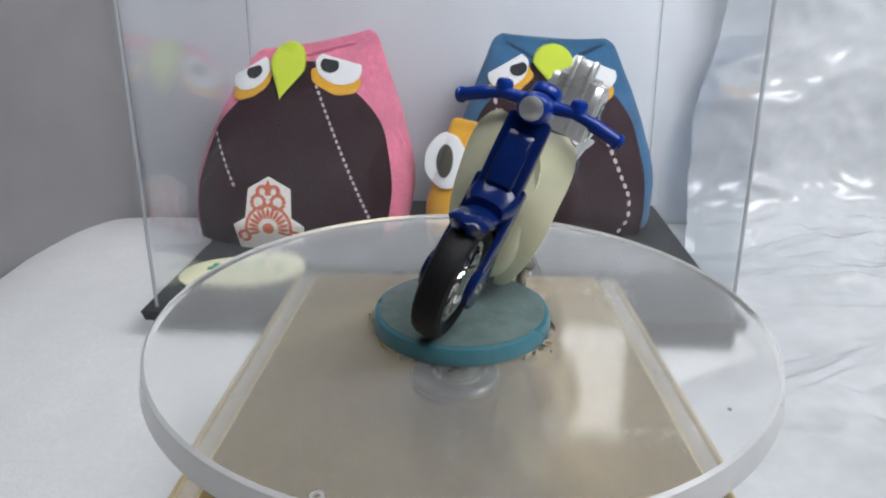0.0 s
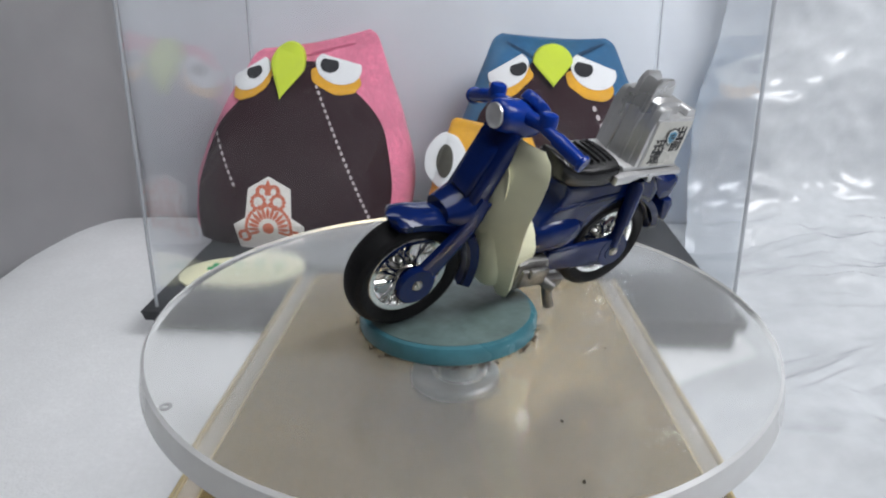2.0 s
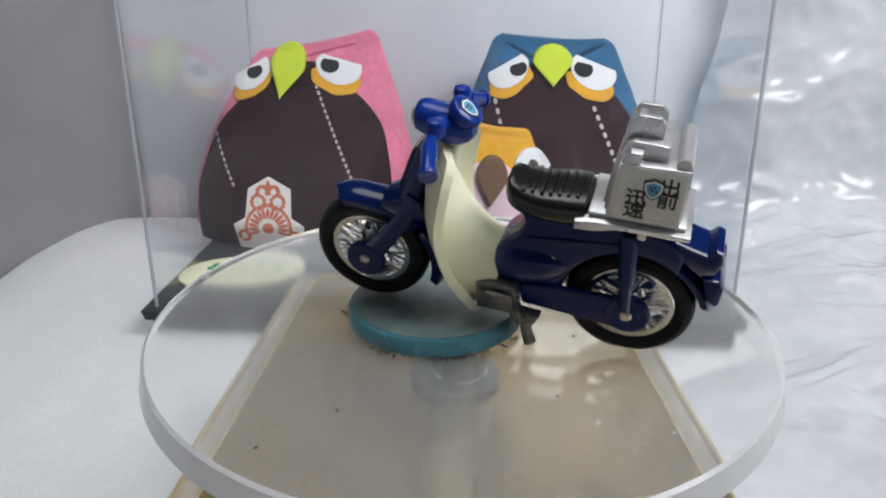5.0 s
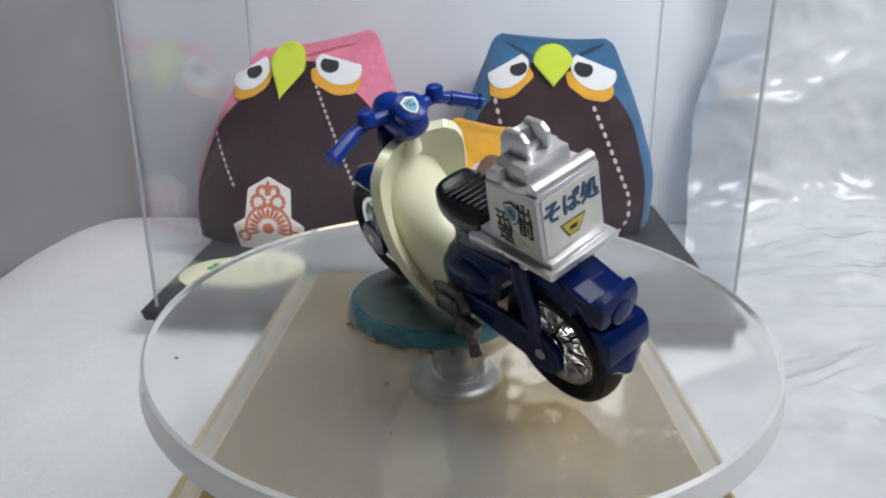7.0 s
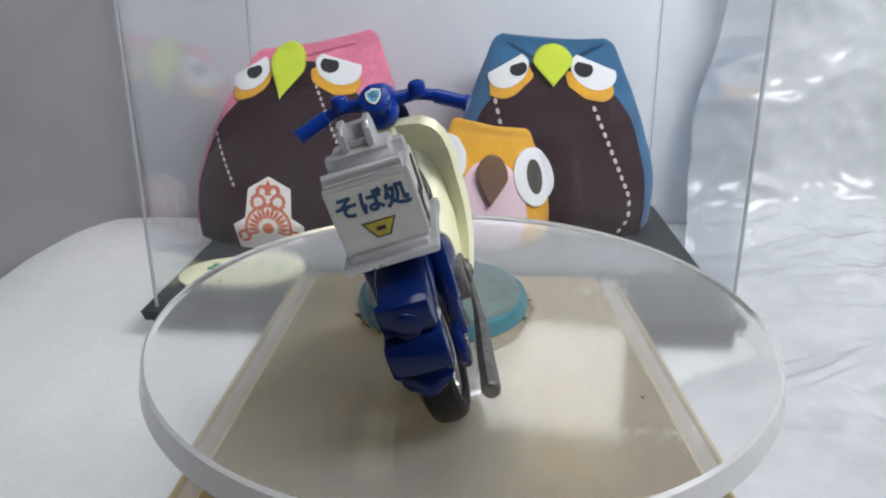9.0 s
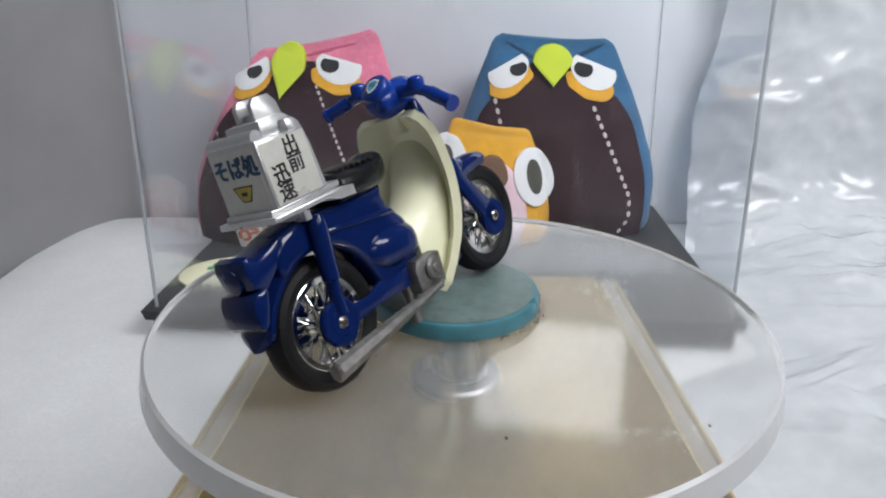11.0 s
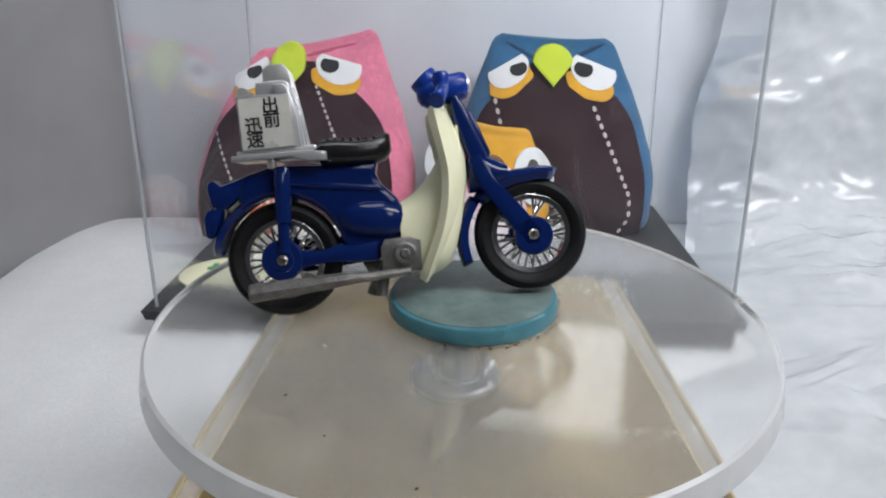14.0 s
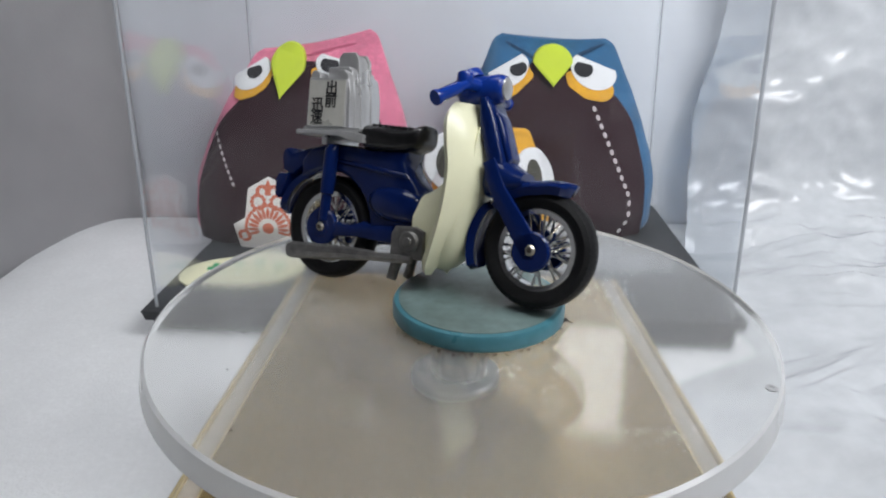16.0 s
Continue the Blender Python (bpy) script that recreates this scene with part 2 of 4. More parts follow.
def arc_band(cx, cz, r_of, a0, a1, half, thick, steps=22, crown=0.5):
    """A mudguard: a crowned band round (cx, cz) from a0 to a1 degrees."""
    rings = []
    for i in range(steps + 1):
        k = i / steps
        a = radians(a0 + (a1 - a0) * k)
        r = r_of(k)
        h = half * (1 - 0.75 * max(0, 1 - k / 0.10) ** 2) * (1 - 0.5 * max(0, (k - 0.93) / 0.07) ** 2)
        ring = []
        for s in range(9):
            u = -1 + s / 4
            rr = r - crown * abs(u) ** 2.5
            ring.append((cx + rr * math.cos(a), u * h, cz + rr * math.sin(a)))
        for s in range(8, -1, -1):
            u = -1 + s / 4
            rr = r - thick - crown * abs(u) ** 2.5 - 0.2 * abs(u)
            ring.append((cx + rr * math.cos(a), u * h * 0.86, cz + rr * math.sin(a)))
        rings.append(ring)
    return loft(rings)


def sections(rows, n=20, power=2.6):
    """Lofts rounded sections along x: rows of (x, z low, z high, half width)."""
    rings = []
    for x, z0, z1, hw in rows:
        ring = []
        for k in range(n):
            a = 2 * math.pi * k / n
            c, s = math.cos(a), math.sin(a)
            ring.append((x, hw * math.copysign(abs(c) ** (2 / power), c), (z0 + z1) / 2 + (z1 - z0) / 2 * math.copysign(abs(s) ** (2 / power), s)))
        rings.append(ring)
    return loft(rings)


def lettering(text, size, m, material, parent, name="lettering", depth=0.03, bold=0.015):
    """Flat letters as a mesh, size in millimetres, standing in the pose m (millimetres)."""
    cu = bpy.data.curves.new(name, "FONT")
    cu.body, cu.size, cu.extrude, cu.align_x, cu.align_y = text, size, depth, "CENTER", "CENTER"
    cu.offset = size * bold
    cu.resolution_u = 2
    ob = new(name, cu)
    me = bpy.data.meshes.new_from_object(ob.evaluated_get(bpy.context.evaluated_depsgraph_get()))
    bpy.data.objects.remove(ob)
    bm = bmesh.new()
    bm.from_mesh(me)
    bpy.data.meshes.remove(me)
    moved(bm, m)
    return part(name, bm, material, parent)


def thing(name, label, category, group=""):
    return tagged(new(name), label, category, group)


# ---- the unseen room shell, the boards and the sheet ----
def slab(name, x0, x1, y0, y1, z0, z1, material, bevel=1.0):
    ob = part(name, box(x0, x1, y0, y1, z0, z1, bevel), material)
    return tagged(ob, kind="structure")


# Shell out of view: dark walls keep reflections low, white ceiling bounces light.
slab("floor", -900, 900, -900, 1000, -760, -730, M_TABLE, 0)
slab("unseen_wall_north", -950, 950, 1000, 1050, -760, 1200, M_ROOMMID, 0)
slab("unseen_wall_south", -950, 950, -950, -900, -760, 1200, M_ROOMDARK, 0)
slab("unseen_wall_west", -950, -900, -900, 1000, -760, 1200, M_ROOMDARK, 0)
slab("unseen_wall_east", 900, 950, -900, 1000, -760, 1200, M_ROOMDARK, 0)
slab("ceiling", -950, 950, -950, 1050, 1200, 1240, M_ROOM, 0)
slab("backdrop", -160, 420, 184, 188, -6, 124, M_WALL, 0.8)


def side_board():
    """A grey board along the left that bends round into the backdrop."""
    line = [(-149, -300)] + [(-149, y) for y in (-150, 0, 60, 116)]
    line += [(-149 + 27 * (1 - math.cos(radians(a))), 116 + 66 * math.sin(radians(a))) for a in range(6, 91, 6)]
    ring = line + [(x - 2.2, y + 0.8) for x, y in reversed(line)]
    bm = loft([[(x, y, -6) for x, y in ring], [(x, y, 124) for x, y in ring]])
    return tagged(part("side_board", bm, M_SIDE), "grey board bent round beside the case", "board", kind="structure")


side_board()


def foam_sheet():
    bm = bmesh.new()
    nx, ny = 90, 70
    x0, x1, y0, y1 = -147.5, 420.0, -300.0, 183.5
    grid = []
    for j in range(ny + 1):
        row = []
        for i in range(nx + 1):
            x, y = x0 + (x1 - x0) * i / nx, y0 + (y1 - y0) * j / ny
            z = 0.25 * noise.noise((x / 30, y / 30, 1.0))
            lip = min(x - x0, y1 - y)
            z -= 1.2 * max(0, 1 - lip / 6) ** 2
            if -100 < x < 90 and -110 < y < 180:
                z = min(z, 0)
            row.append(bm.verts.new((x, y, z)))
        grid.append(row)
    for j in range(ny):
        for i in range(nx):
            bm.faces.new((grid[j][i], grid[j][i + 1], grid[j + 1][i + 1], grid[j + 1][i]))
    ext = bmesh.ops.extrude_face_region(bm, geom=bm.faces[:])
    for v in ext["geom"]:
        if isinstance(v, bmesh.types.BMVert):
            v.co.z = -6
    return tagged(part("ground", bm, M_FOAM), "white foam packing sheet spread under everything", "foam sheet", kind="structure")


foam_sheet()
slab("table_top", -400, 460, -320, 300, -730, -6.2, M_TABLE, 2)


# ---- the clear display case with the owls ----
CASE = [(-80.8, 84.0), (71.2, 78.0), (70.5, 172.0), (-75.0, 176.0)]


def case():
    base = thing("display_case", "clear plastic display case on a black flocked base", "display case")
    cx = sum(c[0] for c in CASE) / 4
    cy = sum(c[1] for c in CASE) / 4

    def ring(grow, z):
        out = []
        for x, y in CASE:
            out.append((x + math.copysign(grow, x - cx), y + math.copysign(grow, y - cy), z))
        return out
    bm = loft([ring(0.6, 0.1), ring(1.0, 0.6), ring(1.0, 5.5), ring(0.4, 6.2), ring(-2.5, 6.2), ring(-3.2, 9.0)])
    part("base", bm, M_CASEBASE, base, "black flocked plinth")

    def corner(i, z):
        x, y = CASE[i]
        k = 1 - (0.035 if x > cx else 0.012) * z / 100
        return Vector((cx + (x - cx) * k, y, z))
    top = 128.0
    for i, name in ((0, "front_pane"), (1, "side_pane"), (2, "back_pane"), (3, "side_pane")):
        j = (i + 1) % 4
        a, b = Vector((*CASE[i], 0)), Vector((*CASE[j], 0))
        d = (b - a).normalized()
        inn = Vector((-d.y, d.x, 0)) * 1.3
        e = d * 0.9
        bm = bmesh.new()
        lo = [corner(i, 6.4) + e, corner(j, 6.4) - e]
        hi = [corner(i, top) + e, corner(j, top) - e]
        q = [lo[0], lo[1], hi[1], hi[0]]
        v0 = [bm.verts.new(p) for p in q]
        v1 = [bm.verts.new(p + inn) for p in q]
        bm.faces.new(v0)
        bm.faces.new(list(reversed(v1)))
        for k in range(4):
            bm.faces.new((v0[k], v1[k], v1[(k + 1) % 4], v0[(k + 1) % 4]))
        ob = part(name, bm, M_CASESIDE if i == 3 else M_CASE, base, "clear plastic pane")
        ob.visible_shadow = False
        bm = tube([corner(i, 6.4), corner(i, top)], 0.5 if i < 2 else 0.3, 8)
        ob = part("corner_edge", bm, M_CASEEDGE, base, "grey rounded plastic edge")
        ob.visible_shadow = False
    bm = loft([[corner(i, top + 0.1) for i in range(4)], [corner(i, top + 1.3) for i in range(4)]])
    ob = part("top_pane", bm, M_CASE, base)
    ob.visible_shadow = False


case()


class Body:
    """A stuffed cloth owl: sections from a broad base to a folded ridge."""

    def __init__(self, height, base_w, mid_w, top_w, front, back, lean, tilt=0.0, slope=0.0):
        self.slope = slope
        self.h, self.bw, self.mw, self.tw, self.f, self.b, self.lean, self.tilt = height, base_w, mid_w, top_w, front, back, lean, tilt

    def half(self, v):
        if v < 0.28:
            k = v / 0.28
            return self.bw + (self.mw - self.bw) * (1 - (1 - k) ** 2)
        k = (v - 0.28) / 0.72
        return self.mw + (self.tw - self.mw) * k ** 1.35

    def depth(self, v, full):
        k = max(0.0, (v - 0.12) / 0.88)
        return max(1.6, full * (1 - k ** 1.6) * (0.86 + 0.14 * min(1, v / 0.12)))

    def shift(self, v):
        return self.lean * v, self.tilt * v

    def at(self, x, z, off=0.0):
        """The front of the cloth over (x, z)."""
        v = min(0.995, max(0.0, z / self.h))
        yc, xc = self.shift(v)
        u = min(0.985, abs(x - xc) / self.half(v))
        return Vector((x, yc - self.depth(v, self.f) * (1 - u ** 2.5) ** (1 / 2.5) - off, z))

    def mesh(self, rough=0.35, seed=0.0):
        rings = []
        n = 64
        rows = [i / 44 for i in range(45)]
        for v in rows:
            yc, xc = self.shift(v)
            w, f, b = self.half(v), self.depth(v, self.f), self.depth(v, self.b)
            sq = 1.0
            if v < 0.05:
                sq = 0.93 + 0.07 * (v / 0.05) ** 0.5
            if v > 0.96:
                sq = 1 - 0.10 * ((v - 0.96) / 0.04) ** 2
            ring = []
            for k in range(n):
                a = 2 * math.pi * k / n
                c, s = math.cos(a), math.sin(a)
                x = xc + sq * w * math.copysign(abs(c) ** 0.8, c)
                y = yc + (b if s > 0 else f) * sq * math.copysign(abs(s) ** 0.8, s)
                z = v * self.h
                if v > 0.9:
                    z += (v - 0.9) / 0.1 * (1.4 * (abs(x - xc) / w) ** 2 - 0.8)
                z += self.slope * v ** 4 * (x - xc) / w
                wob = rough * noise.noise((x / 9 + seed, y / 9, z / 9))
                ring.append((x + wob * c, y + wob * s, z))
            rings.append(ring)
        return loft(rings)

    def patch(self, outline, off, thick, rings=7):
        """A piece of cloth or felt laid on the front, star-shaped about its middle."""
        cx = sum(p[0] for p in outline) / len(outline)
        cz = sum(p[1] for p in outline) / len(outline)
        bm = bmesh.new()
        mid = bm.verts.new(self.at(cx, cz, off + thick))
        prev = None
        n = len(outline)
        for r in range(1, rings + 1):
            k = r / rings
            o = off + thick if r < rings else off + thick * 0.7
            cur = [bm.verts.new(self.at(cx + (x - cx) * k, cz + (z - cz) * k, o)) for x, z in outline]
            for i in range(n):
                j = (i + 1) % n
                if prev:
                    bm.faces.new((prev[i], prev[j], cur[j], cur[i]))
                else:
                    bm.faces.new((mid, cur[j], cur[i]))
            prev = cur
        low = [bm.verts.new(self.at(x, z, -0.3)) for x, z in outline]
        for i in range(n):
            j = (i + 1) % n
            bm.faces.new((prev[i], prev[j], low[j], low[i]))
        return bm


def ellipse(cx, cz, rx, rz, turn=0.0, n=36, wob=0.0, power=2.0, cut=1.0):
    out = []
    for k in range(n):
        a = 2 * math.pi * k / n
        c, s = math.cos(a), math.sin(a)
        c, s = math.copysign(abs(c) ** (2 / power), c), math.copysign(abs(s) ** (2 / power), s)
        g = 1 + wob * noise.noise((c * 2 + cx, s * 2 + cz, 3.3))
        x, z = rx * c * g, rz * min(s, cut) * g
        t = radians(turn)
        out.append((cx + x * math.cos(t) - z * math.sin(t), cz + x * math.sin(t) + z * math.cos(t)))
    return out


def teardrop(cx, cz, rx, rz, turn=0.0, n=40, sharp=0.75):
    """A beak: round above, drawn to a point below."""
    out = []
    for k in range(n):
        a = 2 * math.pi * k / n
        c, s = math.cos(a), math.sin(a)
        w = 1.0 if s > 0 else (1 + s) ** sharp * 0.9 + 0.1 * (1 + s)
        x, z = rx * c * (w if s < 0 else 1.0), rz * s * (1.0 if s > 0 else 1.35)
        t = radians(turn)
        out.append((cx + x * math.cos(t) - z * math.sin(t), cz + x * math.sin(t) + z * math.cos(t)))
    return out


def stitches(body, pts, size, off):
    """A running stitch of small raised white dashes from point to point."""
    bms = []
    for (x0, z0), (x1, z1) in zip(pts, pts[1:]):
        length = math.hypot(x1 - x0, z1 - z0)
        n = max(2, int(length / (size * 1.75)))
        ang = math.degrees(math.atan2(z1 - z0, x1 - x0))
        for i in range(n):
            k = (i + 0.5) / n
            bms.append(body.patch(ellipse(x0 + (x1 - x0) * k, z0 + (z1 - z0) * k, size * 0.62, size * 0.42, ang, 8), off, 0.25, 2))
    return join(*bms)


def belly(body, narrow, top_v, peak=0.0, n=80, shift=0.0):
    """The dark breast: follows the body's sides below the eyes."""
    left, right = [], []
    for i in range(34):
        v = 0.004 + (top_v - 0.004) * i / 33
        xc = body.shift(v)[1]
        k = i / 33
        w = body.half(v) * (narrow - (narrow - 0.16) * max(0, (k - 0.6) / 0.4) ** 2.2)
        left.append((xc - w + shift, v * body.h))
        right.append((xc + w + shift, v * body.h))
    foot = [(left[0][0] + (right[0][0] - left[0][0]) * i / 24, left[0][1]) for i in range(1, 24)]
    return right + list(reversed(left)) + foot


def owl(label, place, turn, body, cloth, breast, beak, eyes, group, crest=None, stitch=(), lids=True, seams=(), seam_cloth=None, dot=1.05, pupil=M_BLACKFELT):
    ob = thing("plush_owl", label, "plush owl", group)
    part("body", body.mesh(seed=place[0]), cloth, ob, smooth=70)
    part("breast", body.patch(breast, 0.15, 0.5, 14), M_PURPLE if lids else M_BABYPINK, ob, smooth=70)
    for cx, cz, rx, rz, tilt, px, pz in eyes:
        if lids:
            part("lower_lid", body.patch(ellipse(cx + px * 0.25, cz - rz * 0.72, rx * 1.08, rz * 0.86, tilt, wob=0.12), 0.65, 0.4), M_ORANGE, ob, "orange felt lid")
        eye = part("eye", body.patch(ellipse(cx, cz, rx, rz, tilt, wob=0.04, cut=0.5 if lids else 1.0), 1.0, 0.4), M_WHITEFELT, ob, "white felt eye")
        part("pupil", body.patch(ellipse(cx + px, cz + (rz * 0.16 if lids else pz), rx * 0.40, rz * (0.46 if lids else 0.6), tilt * 0.6, cut=0.72 if lids else 1.0), 1.35, 0.35), pupil, eye, "dark felt pupil")
    bx, bz, rx, rz, tilt, mat = beak
    part("beak", body.patch(teardrop(bx, bz, rx, rz, tilt), 2.0, 1.4), mat, ob)
    for pts in stitch:
        part("stitching", stitches(body, pts, dot, 0.6), M_THREAD, ob, "dotted white stitching")
    # Fold seams: thin raised strips in a darker tone than the cloth.
    for x0, z0, x1, z1 in seams:
        n = math.hypot(x1 - x0, z1 - z0)
        part("seam", body.patch(ellipse((x0 + x1) / 2, (z0 + z1) / 2, n / 2, 0.55, math.degrees(math.atan2(z1 - z0, x1 - x0)), 24), 0.05, 0.35, 3), seam_cloth, ob, "darker raised strip along the fold seam")
    if crest:
        crest(ob, body)
    ob.matrix_world = pose(place[0] * MM, place[1] * MM, place[2] * MM, 0, 0, turn)
    return ob


def flower_crest(cx, cz, s):
    def make(ob, body):
        shape = [(-0.50, 0.72), (0.0, 1.0), (0.55, 0.72), (0.57, 0.05), (0.88, -0.15), (0.80, -0.75), (0.5, -1.0), (-0.5, -1.0), (-0.78, -0.75), (-0.88, -0.15), (-0.57, 0.05)]
        out = []
        for (ax, az), (bx, bz) in zip(shape, shape[1:] + shape[:1]):
            for k in range(4):
                out.append((cx + s * (ax + (bx - ax) * k / 4), cz + s * (az + (bz - az) * k / 4)))
        card = part("crest", body.patch(out, 0.7, 0.4, 8), M_CREST, ob, "off-white cloth crest with red print")
        bms = []
        for k in range(15):
            a = radians(-20 + 220 * k / 14)
            m = 0.37 * s
            bms.append(body.patch(ellipse(cx + m * math.cos(a), cz - 0.20 * s + m * math.sin(a), 0.135 * s, 0.042 * s, math.degrees(a), 10), 1.05, 0.12, 2))
        for k in range(26):
            a = radians(-20 + 220 * k / 25)
            bms.append(body.patch(ellipse(cx + 0.55 * s * math.cos(a), cz - 0.20 * s + 0.55 * s * math.sin(a), 0.05 * s, 0.045 * s, 0, 8), 1.05, 0.12, 2))
        bms.append(body.patch(ellipse(cx, cz - 0.20 * s, 0.14 * s, 0.14 * s, 0, 20), 1.05, 0.12, 3))
        for sx in (-1, 1):
            for rad, ox, oz, a0, a1 in ((0.16, 0.24, 0.42, -60, 250), (0.12, 0.14, 0.66, -30, 200), (0.13, 0.62, -0.42, -30, 280)):
                for k in range(11):
                    a = radians(a0 + (a1 - a0) * k / 10)
                    x = cx + sx * s * (ox + rad * math.cos(a))
                    z = cz + s * (oz + rad * math.sin(a))
                    bms.append(body.patch(ellipse(x, z, 0.055 * s, 0.045 * s, 0, 8), 1.05, 0.12, 2))
        bms.append(body.patch(teardrop(cx, cz + 0.78 * s, 0.08 * s, 0.12 * s, 180, 20), 1.05, 0.12, 3))
        part("print", join(*bms), M_CRESTRED, card, "red flower print")
    return make


PINK = Body(62, 35.0, 36.7, 19.5, 21.0, 22.0, 9.0, 6.0, 3.6)
BLUE = Body(63, 34.0, 35.0, 19.0, 19.0, 16.0, 6.0, -1.5, -0.8)
BABY = Body(38.0, 19.5, 20.0, 12.2, 13.0, 12.0, 5.0, 0.8, -1.9)
owl("pink plush owl with a plum breast and lime beak", (-52.6, 146, 9.1), 0, PINK, M_PINK, belly(PINK, 0.865, 0.90, shift=-2.0),
    (-2.4, 54.6, 5.5, 7.2, -12, M_LIME),
    [(-14.4, 52.1, 6.6, 4.2, 30, 1.0, 1.6), (13.8, 54.2, 7.5, 4.8, -14, -2.8, 2.2)],
    "owls in the case", flower_crest(-7.2, 9.8, 13.0),
    [[(9.4, 53), (6.6, 49.5), (26.2, 6)], [(-26.2, 34.5), (-18.4, 19)]], True, [(3, 57.5, 24, 62)], M_DEEPPINK)
owl("blue plush owl with a plum breast and lime beak", (32.5, 155, 9.1), 0, BLUE, M_BLUECLOTH, belly(BLUE, 0.86, 0.92),
    (-2.1, 55.6, 6.4, 5.4, 0, M_LIME),
    [(-16.4, 52.8, 7.1, 4.6, 29, 3.2, 2.6), (11.4, 52.8, 7.8, 5.2, -21, -3.4, 2.7)],
    "owls in the case", None, [[(-21, 45), (-17, 30)], [(11, 43), (24, 14), (24, 7), (20.5, 1.5)]], True, [(-17.5, 61.5, -7, 56), (15, 61, 4, 56.5)], M_NAVYCLOTH, 1.55)


owl("small orange and pale pink plush owl with brown beak", (9.5, 136, 9.1), 0, BABY, M_ORANGE, ellipse(0.6, 12.5, 11.6, 15.5, 0, wob=0.05),
    (1.1, 23.6, 5.0, 6.0, -4, M_BROWNFELT),
    [(-13.6, 27.4, 6.6, 8.0, -16, -0.2, 0.0), (14.6, 23.0, 6.1, 8.5, 20, 0.1, 0.3)], "owls in the case", None, (), False, pupil=M_OLIVEFELT)


def name_card():
    ob = thing("name_card", "oval cream card with green print on the case base", "card")
    a = 2 * math.pi / 48
    rings = []
    for z, k in ((9.15, 0.995), (9.25, 1.0), (9.75, 1.0), (9.85, 0.99)):
        rings.append([(-63.0 + 18.5 * k * math.cos(a * i), 105.0 + 13.0 * k * math.sin(a * i), z) for i in range(48)])
    part("card", loft(rings), M_LABEL, ob)
    bms = [box(-74.5, -71.0, 107, 109.2, 9.9, 9.96, 0), box(-73.5, -71.8, 109.4, 112, 9.9, 9.96, 0), box(-71.4, -70.2, 104.5, 107, 9.9, 9.96, 0)]
    part("green_bars", join(*bms), M_GREENINK, ob, "green print")
    bms = [box(-66 + 6 * i, -62.5 + 6 * i, 104 + (i % 2), 108 + (i % 2), 9.9, 9.96, 0) for i in range(3)]
    bms += [box(-68, -50, 99.6, 100.8, 9.9, 9.96, 0)]
    part("pale_bars", join(*bms), M_PALEGREEN, ob, "pale green print")


name_card()


# ---- the crinkled film beside the case ----
def crease(x, y, seed):
    v = 0.0
    for k, (s, w) in enumerate(((42, 1.0), (17, 0.42), (8, 0.22))):
        n = noise.noise((x / s + seed, y / s - seed, seed * 1.7 + k))
        v += w * (1 - abs(n) * 2.2)
    return v


FOLDS = [((108, 172, 18), (132, 170, 8)), ((130, 165, 6), (152, 155, 6)), ((160, 178, 62), (186, 180, 74)), ((88, 120, 6), (160, 92, 6)), ((118, 180, 58), (130, 180, 38))]


def folds(p):
    """Height of a few sharp long folds near the point p."""
    h = 0.0
    for a, b in FOLDS:
        a, b = Vector(a), Vector(b)
        k = min(1.0, max(0.0, (p - a).dot(b - a) / (b - a).length_squared))
        d = (p - a.lerp(b, k)).length
        h += 2.2 * math.exp(-(d / 2.2) ** 2) + 0.7 * math.exp(-(d / 9.0) ** 2)
    return h


def film_sheet(name, label, at, nu, nv, amp, seed):
    bm = bmesh.new()
    grid = []
    for j in range(nv + 1):
        row = []
        for i in range(nu + 1):
            p, nrm, s, t = at(i / nu, j / nv)
            row.append(bm.verts.new(Vector(p) + Vector(nrm) * (amp * crease(s, t, seed) + folds(Vector(p)))))
        grid.append(row)
    for j in range(nv):
        for i in range(nu):
            bm.faces.new((grid[j][i], grid[j][i + 1], grid[j + 1][i + 1], grid[j + 1][i]))
    ext = bmesh.ops.extrude_face_region(bm, geom=bm.faces[:])
    for v in ext["geom"]:
        if isinstance(v, bmesh.types.BMVert):
            v.co -= Vector((0.03, -0.03, 0.05))
    return tagged(part(name, bm, M_FILM, smooth=60), label, "plastic film")


def film_path(u, v):
    """Lies on the foam sheet beside the case, then climbs the backdrop."""
    s, t = 260 * u, 465 * v
    y = -190 + t
    k = min(1.0, max(0.0, (y - 55) / 20))
    x = 45 + 30 * k + 3 * k * math.sin(t / 13) + s + 12 * min(1.0, max(0.0, (y - 140) / 50))
    if y < 150:
        return (x, y, 0.12 + 5.5 * min(1.0, s / 45) ** 1.5), (0, 0, min(1.0, s / 45)), s, t
    a = min(radians(84), (y - 150) / 22)
    q = max(0.0, (y - 150) - 22 * radians(84))
    return (x, 152 + 22 * math.sin(a) + q * 0.03, 6.0 + 22 * (1 - math.cos(a)) + q), (0, -math.sin(a), math.cos(a)), s, t


film_sheet("plastic_film", "crinkled clear plastic film heaped beside the case", film_path, 190, 330, 2.9, 2.3)


